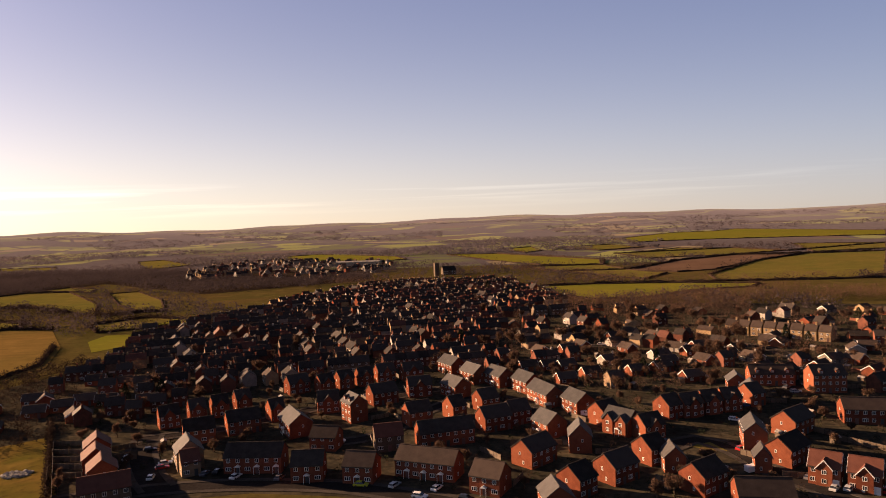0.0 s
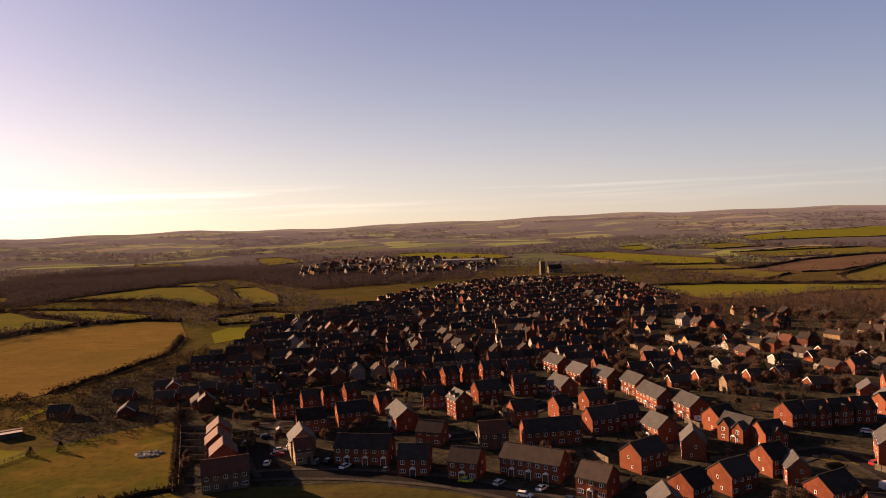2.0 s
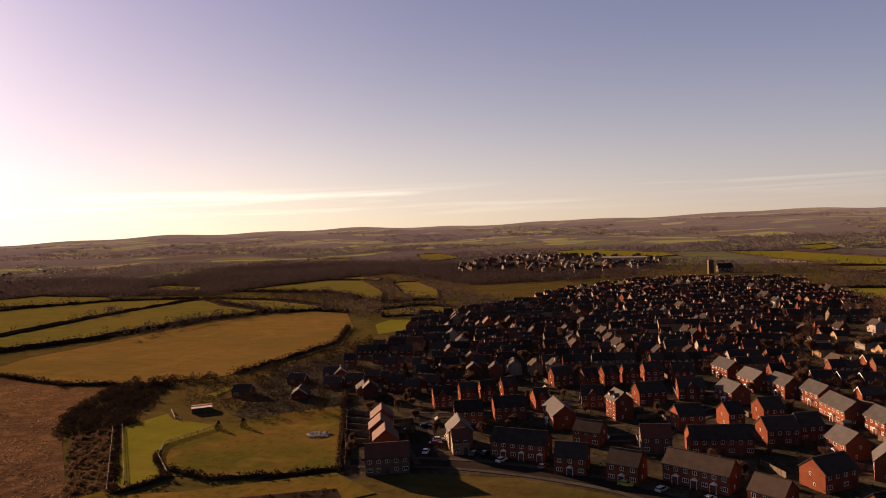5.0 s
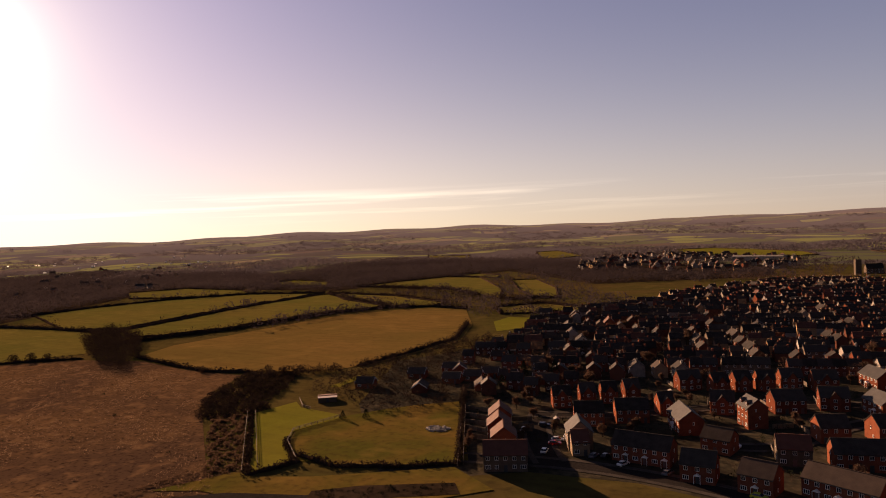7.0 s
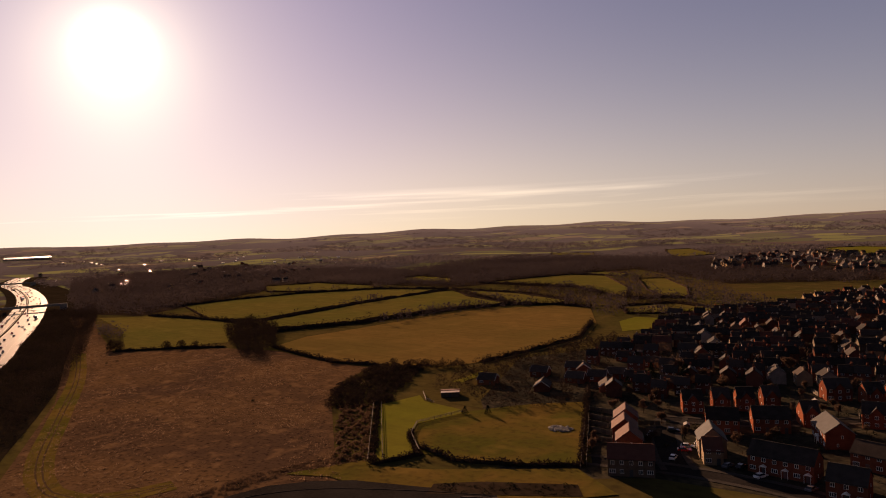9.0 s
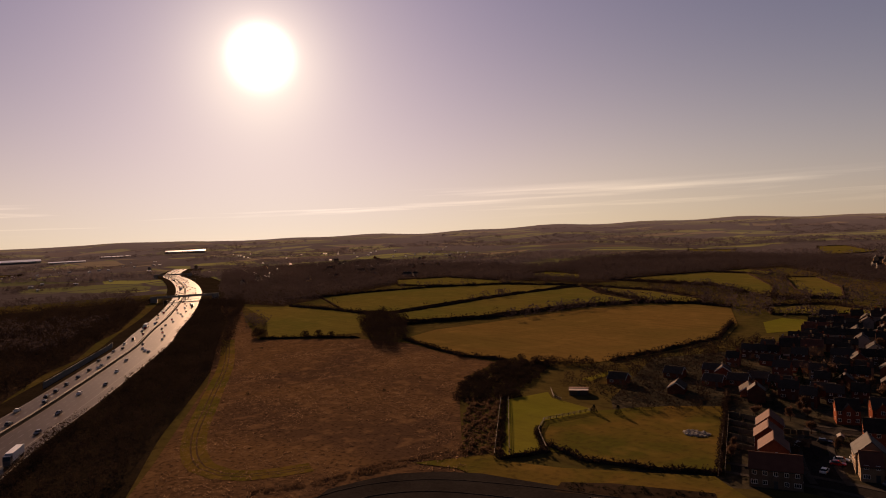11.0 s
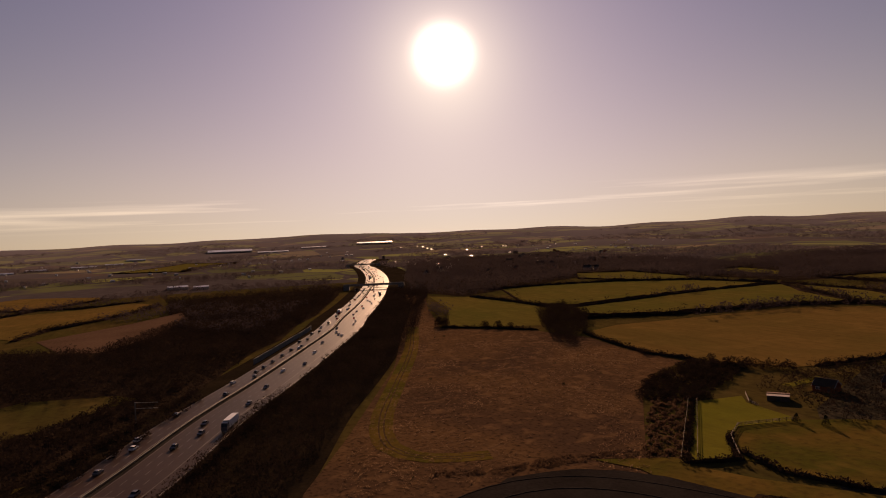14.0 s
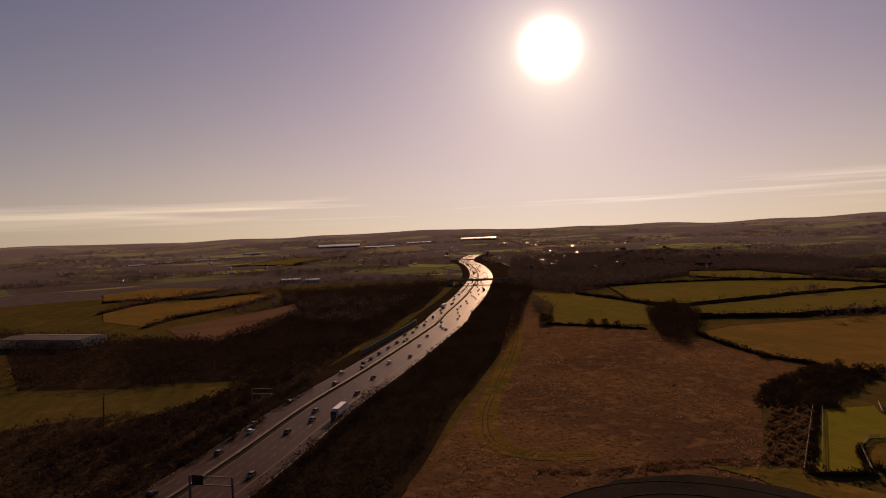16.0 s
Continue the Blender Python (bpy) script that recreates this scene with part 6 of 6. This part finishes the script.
wood("bank_scrub", poly_spots(P([(-118, 125), (-120, 130), (-111, 137), (-92, 149), (-87, 144)]), 2.2, 85, 0.5, (0.4, 1.0)), 1.3, 1.0, 60, 0.26, 86, EVERGREEN, "low dark scrub over the painted shadow", 0.0)

# ---- paddock fence, barn and rubble ----
FENCE_POST = Shape().box(-0.07, 0.07, -0.07, 0.07, -0.2, 1.3).mesh("post", FENCE_WOOD)


def rail_fence(pts, gap=2.6, rails=(0.5, 0.85, 1.2), label="weathered post and rail paddock fence"):
    f = thing("fence", Matrix.Identity(4), label, "fence", "paddock fences")
    pts = P(pts)
    for (x0, y0), (x1, y1) in zip(pts, pts[1:]):
        d = math.hypot(x1 - x0, y1 - y0)
        n = max(1, round(d / gap))
        yaw = math.degrees(math.atan2(y1 - y0, x1 - x0))
        rail = Shape().box(0, d / n, -0.04, 0.04, -0.06, 0.06).mesh("rail", FENCE_WOOD)
        for i in range(n):
            x, y = x0 + (x1 - x0) * i / n, y0 + (y1 - y0) * i / n
            child("post", FENCE_POST, f, pose(x, y, 0.2, 0, 0, yaw))
            for z in rails:
                child("rail", rail, f, pose(x, y, 0.2 + z, 0, 0, yaw) @ Matrix.Translation((0, -0.1, 0)))
    return f


rail_fence([(-159, 187), (-163, 168), (-156, 158), (-141, 146)])
rail_fence([(-195, 178), (-148, 132)], 3.0, (0.6, 1.1))
rail_fence([(-193, 180), (-145, 135)], 3.0, (0.6, 1.1))
rail_fence([(-191, 201), (-182, 193), (-176, 191)], 2.2)
rail_fence([(-116, 197), (-96, 160)], 2.4, (0.6, 1.1))
hedge([(-159, 161), (-155, 156), (-141, 145)], 1.5, 0.6, 90, 0.8)
hedge([(-194, 179), (-147, 133)], 1.2, 0.4, 91, 0.9)
hedge([(-139, 239), (-116, 197), (-97, 162)], 2.6, 0.8, 92, 0.9)

barn = thing("barn", pose(-204, 232, 0.1, 0, 0, 40), "low field barn with red and pale tin roof", "barn")
child("wall", gable_body(Shape(), 8.0, 6.0, 2.0, 2.25).mesh("wall", FENCE_WOOD), barn)
child("roof", gable_roof(Shape(), 8.0, 6.0, 2.0, 2.25, 0.3, 0.1).mesh("roof", TILE_RED), barn)
child("roof_sheet", Shape().hexa([(-4.1, -3.35, 2.06), (4.1, -3.35, 2.06), (4.1, -1.2, 2.24), (-4.1, -1.2, 2.24), (-4.1, -3.35, 2.14), (4.1, -3.35, 2.14), (4.1, -1.2, 2.32), (-4.1, -1.2, 2.32)]).mesh("roof_sheet", BARN_ROOF), barn, label="pale weathered tin sheets")
child("door", DOOR_ME, barn, facing(0, -3.0, -0.15, 0))

rb = random.Random(31)
rub = Shape()
for i in range(150):
    a, q = rb.uniform(0, 6.28), rb.random() ** 0.5
    x, y, s = -136 + 4.5 * q * math.cos(a), 214 + 3.5 * q * math.sin(a), rb.uniform(0.15, 0.5)
    rub.hexa([(x + sx * s * rb.uniform(0.6, 1.2), y + sy * s * rb.uniform(0.6, 1.2), 0.15 + sz * s * rb.uniform(0.5, 1.4)) for sz in (0, 1) for sx, sy in ((-1, -1), (1, -1), (1, 1), (-1, 1))])
tagged(new("rubble", rub.mesh("rubble", CONCRETE)), "heap of pale broken rubble on grass", "rubble", kind="stuff")

# ---- far village, church and sheds ----
vr = random.Random(41)
village_spots = poly_spots(VILLAGE, 17.0, 42, 0.4)
for x, y, _, _ in village_spots:
    if vr.random() < 0.55:
        far_house(x, y, vr.choice((18, -62, 40)), vr.choice((0, 5, 1, 3, 0, 2)))
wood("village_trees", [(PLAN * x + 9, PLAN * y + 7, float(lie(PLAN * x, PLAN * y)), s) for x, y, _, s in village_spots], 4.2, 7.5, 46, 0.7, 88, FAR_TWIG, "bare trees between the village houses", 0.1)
for x, y, yaw, k in hamlet:
    far_house(x, y, yaw, k)
for i in range(130):
    az, d = radians(vr.uniform(-100, -48)), vr.uniform(1300, 3000)
    x, y = d * math.sin(az), d * math.cos(az)
    m = pose(x, y, float(lie(x, y)), 0, 0, -math.degrees(az) + vr.uniform(-12, 12))
    if min(math.hypot(x - p.x, y - p.y) for p in MOTORWAY) < 50:
        continue
    s = Shape().prism([(-3.5, -1), (3.5, -1), (3.5, 3.2), (0, 3.7), (-3.5, 3.2)], -vr.uniform(2, 7), vr.uniform(1, 4), "x")
    b = len(far_v)
    far_v.extend(tuple(m @ Vector(q)) for q in s.v)
    far_f.extend(tuple(b + i for i in q) for q in s.f)
    far_i.extend([len(FAR_MATS)] * len(s.f))
FAR_MATS.append(SHED_ROOF)
tagged(new("distant_houses", mesh_of("distant_houses", far_v, far_f, *FAR_MATS, index=far_i)), "distant brick and stone houses with tiled roofs", "houses", kind="stuff")

tower = thing("church_tower", pose(-11, 910, 0, 0, 0, 20), "square stone church tower with battlements", "church")
child("wall", Shape().box(-3, 3, -3, 3, -0.3, 17).mesh("wall", STONE), tower)
for i in range(4):
    for j in range(3):
        child("merlon", Shape().box(-3 + 2.4 * j, -1.8 + 2.4 * j, -3, -2.5, 17, 18.2).mesh("merlon", STONE), tower, Matrix.Rotation(math.pi / 2 * i, 4, "Z"))
nave = house(4, 806, 20, 18, 9, 6, 11, wall=STONE, roof=TILE_DARK, label="stone church nave with dark roof", detail=1, group="church")


def shed(az, d, L, W, H, yaw, label="long pale industrial shed with metal roof"):
    x, y = d * math.sin(radians(az)), d * math.cos(radians(az))
    o = thing("industrial_shed", pose(x, y, float(lie(x, y)), 0, 0, yaw), label, "warehouse", "distant sheds")
    child("wall", gable_body(Shape(), L, W, H, H + W * 0.045).mesh("wall", RENDER if "white" in label else SHED_ROOF), o)
    child("roof", gable_roof(Shape(), L, W, H, H + W * 0.045, 0.4, 0.3).mesh("roof", RENDER if "white" in label else TILE_GREY if "among" in label else SHED_ROOF), o)


for az, d, L, W, H in [(-83.7, 3300, 190, 150, 4), (-80.4, 3000, 125, 60, 3), (-77.2, 3200, 110, 50, 3), (-72.3, 3400, 170, 120, 4), (-97, 2600, 60, 40, 4), (-94, 2700, 80, 40, 4), (-92, 2800, 60, 36, 4), (-99, 2400, 50, 36, 4), (-90.5, 3000, 70, 40, 4), (-87.6, 1150, 30, 26, 4), (-85.9, 1120, 22, 22, 4)]:
    shed(az, d, L, W, H, -az)
shed(-7.0, 1200, 75, 30, 7, -8, "low white commercial building behind the town")
shed(-104.5, 585, 70, 26, 6, 62, "long grey shed roof among trees")

# ---- garden fences of the estate ----
PANEL_ME = Shape().box(0.06, 1.78, -0.03, 0.03, 0.05, 1.75).box(0.0, 1.84, -0.04, 0.04, 1.75, 1.82).mesh("panel", FENCE_WOOD)
FPOST_ME = Shape().box(-0.06, 0.06, -0.06, 0.06, -0.2, 1.9).mesh("post", FENCE_WOOD)


def garden_fence(x0, y0, x1, y1):
    (x0, y0), (x1, y1) = P([(x0, y0), (x1, y1)])
    n = max(1, round(math.hypot(x1 - x0, y1 - y0) / 1.84))
    yaw = math.degrees(math.atan2(y1 - y0, x1 - x0))
    o = thing("garden_fence", pose(x0, y0, 0.05, 0, 0, yaw), "brown timber panel fence between gardens", "fence", "garden fences")
    for i in range(n):
        child("panel", PANEL_ME, o, Matrix.Translation((1.84 * i, 0, 0)))
    for i in (0, n):
        child("post", FPOST_ME, o, Matrix.Translation((1.84 * i, 0, 0)))


for x0, y0, x1, y1 in [(-123, 213, -112, 213), (-119, 205, -108, 204), (-115, 198, -104, 198), (-112, 192, -99, 191), (-108, 184, -95, 185), (-124, 214, -96, 163), (107, 192, 110, 189), (110, 189, 116, 180), (104, 203, 109, 194),
                       (8, 194, 13, 186), (17, 198, 31, 197), (131, 279, 137, 278), (140, 246, 146, 245), (38, 266, 45, 259)]:
    garden_fence(x0, y0, x1, y1)
fr = random.Random(51)
for o in [o for o in scene.objects if o.name.startswith("house") and o.get("group") not in ("houses of the old town", "old stone terrace", "church") and o.type == "EMPTY"]:
    # a yard behind each house, fenced on two sides
    m = o.matrix_world
    for sx in (-1, 1):
        if fr.random() < 0.55:
            a, b = m @ Vector((sx * 4.8, 4.5, 0)), m @ Vector((sx * 4.8, 11.0, 0))
            if all((h.matrix_world.translation - (a + b) / 2).length > 6.0 for h in scene.objects if h.name.startswith("house") and h.type == "EMPTY"):
                garden_fence(a.x / PLAN, a.y / PLAN, b.x / PLAN, b.y / PLAN)

# shrubs and small trees of the estate's gardens
near_houses = [o.matrix_world.translation.copy() for o in scene.objects if o.name.startswith("house") and o.type == "EMPTY"]
road_pts = [Vector((*q, 0)) for c in ([(-100, 168), (-75, 174), (-53, 175), (-29, 171.5), (-14, 165.5), (3, 157), (25, 146)], [(-97, 222), (-92, 203), (-82, 184), (-75, 174)], [(48, 188), (60, 191), (70, 197), (77, 186), (80, 170), (90, 150)], [(-40, 205), (-22, 212), (-6, 240), (14, 254), (34, 218), (36, 196)], [(-100, 216), (-72, 226), (-48, 245), (-20, 258), (-2, 268)]) for q in P(c)]
ESTATE_POLY = [(-124, 212), (-96, 165), (-60, 182), (-20, 174), (30, 148), (120, 140), (150, 245), (60, 300), (-60, 300), (-130, 240)]


def free(q, room):
    v = Vector((q[0], q[1], 0))
    return all((v - h).length > room for h in near_houses) and all((v - r).length > 6.5 for r in road_pts) and all(math.hypot(q[0] - PLAN * c[0], q[1] - PLAN * c[1]) > 4 for c in PARKED)


yard = [q for q in poly_spots(P(ESTATE_POLY), 4.2, 95, 0.5, (0.35, 1.0)) if free(q, 8.0)]
wood("estate_shrubs", yard[::2], 1.2, 1.7, 46, 0.3, 96, EVERGREEN, "dark clipped shrubs in estate gardens", 0.0)
wood("estate_bushes", yard[1::2], 1.3, 2.4, 46, 0.26, 97, TWIG, "bare brown bushes in estate gardens", 0.0)
for q in yard[::13]:
    tree(q[0] / PLAN, q[1] / PLAN, 0.4 + 0.3 * q[3], tr.randrange(4), tr.uniform(0, 360))

# ---- garden sheds and cars of the older streets ----
SHED_PARTS = (gable_body(Shape(), 2.6, 1.9, 1.8, 2.3).mesh("wall", FENCE_WOOD), gable_roof(Shape(), 2.6, 1.9, 1.8, 2.3, 0.12, 0.06).mesh("roof", CONCRETE), Shape().box(-0.38, 0.38, -0.99, -0.95, 0.05, 1.75).mesh("door", FENCE_WOOD))
sheds = random.Random(61)
spots = [q for q in poly_spots(P(ESTATE_POLY), 5.0, 62, 0.5) if free(q, 8.5)]
sheds.shuffle(spots)
old = [q for q in poly_spots(P(TOWN_POLY), 7.0, 63, 0.5) if math.hypot(q[0], q[1]) < 420 and all(math.hypot(q[0] - PLAN * p, q[1] - PLAN * r) > 7.5 for p, r, _ in taken)]
sheds.shuffle(old)
for q in spots[:16] + old[:26]:
    o = thing("garden_shed", pose(q[0], q[1], 0.06, 0, 0, sheds.choice((18, -62, 108))), "small timber garden shed with pale felt roof", "shed", "garden sheds")
    for nm, me in zip(("wall", "roof", "door"), SHED_PARTS):
        child(nm, me, o)
for ctrl in ([(-112, 270), (-118, 300), (-130, 335), (-141, 375), (-152, 415)], [(110, 236), (135, 262), (150, 300), (140, 335), (100, 340), (60, 345)]):
    pts = curve_points(P(ctrl), 9.0)
    for p, n in list(zip(pts, normals(pts)))[1:-1]:
        if sheds.random() < 0.55:
            sd = sheds.choice((-1, 1))
            q = p + n * sd * 1.9
            car(q.x, q.y, 0.11, math.degrees(math.atan2(n.x, -n.y)) + (180 if sd > 0 else 0), sheds.choice(("hatchback", "estate")), sheds.choice((0, 1, 1, 5, 2, 3)), "cars on the old streets", False)
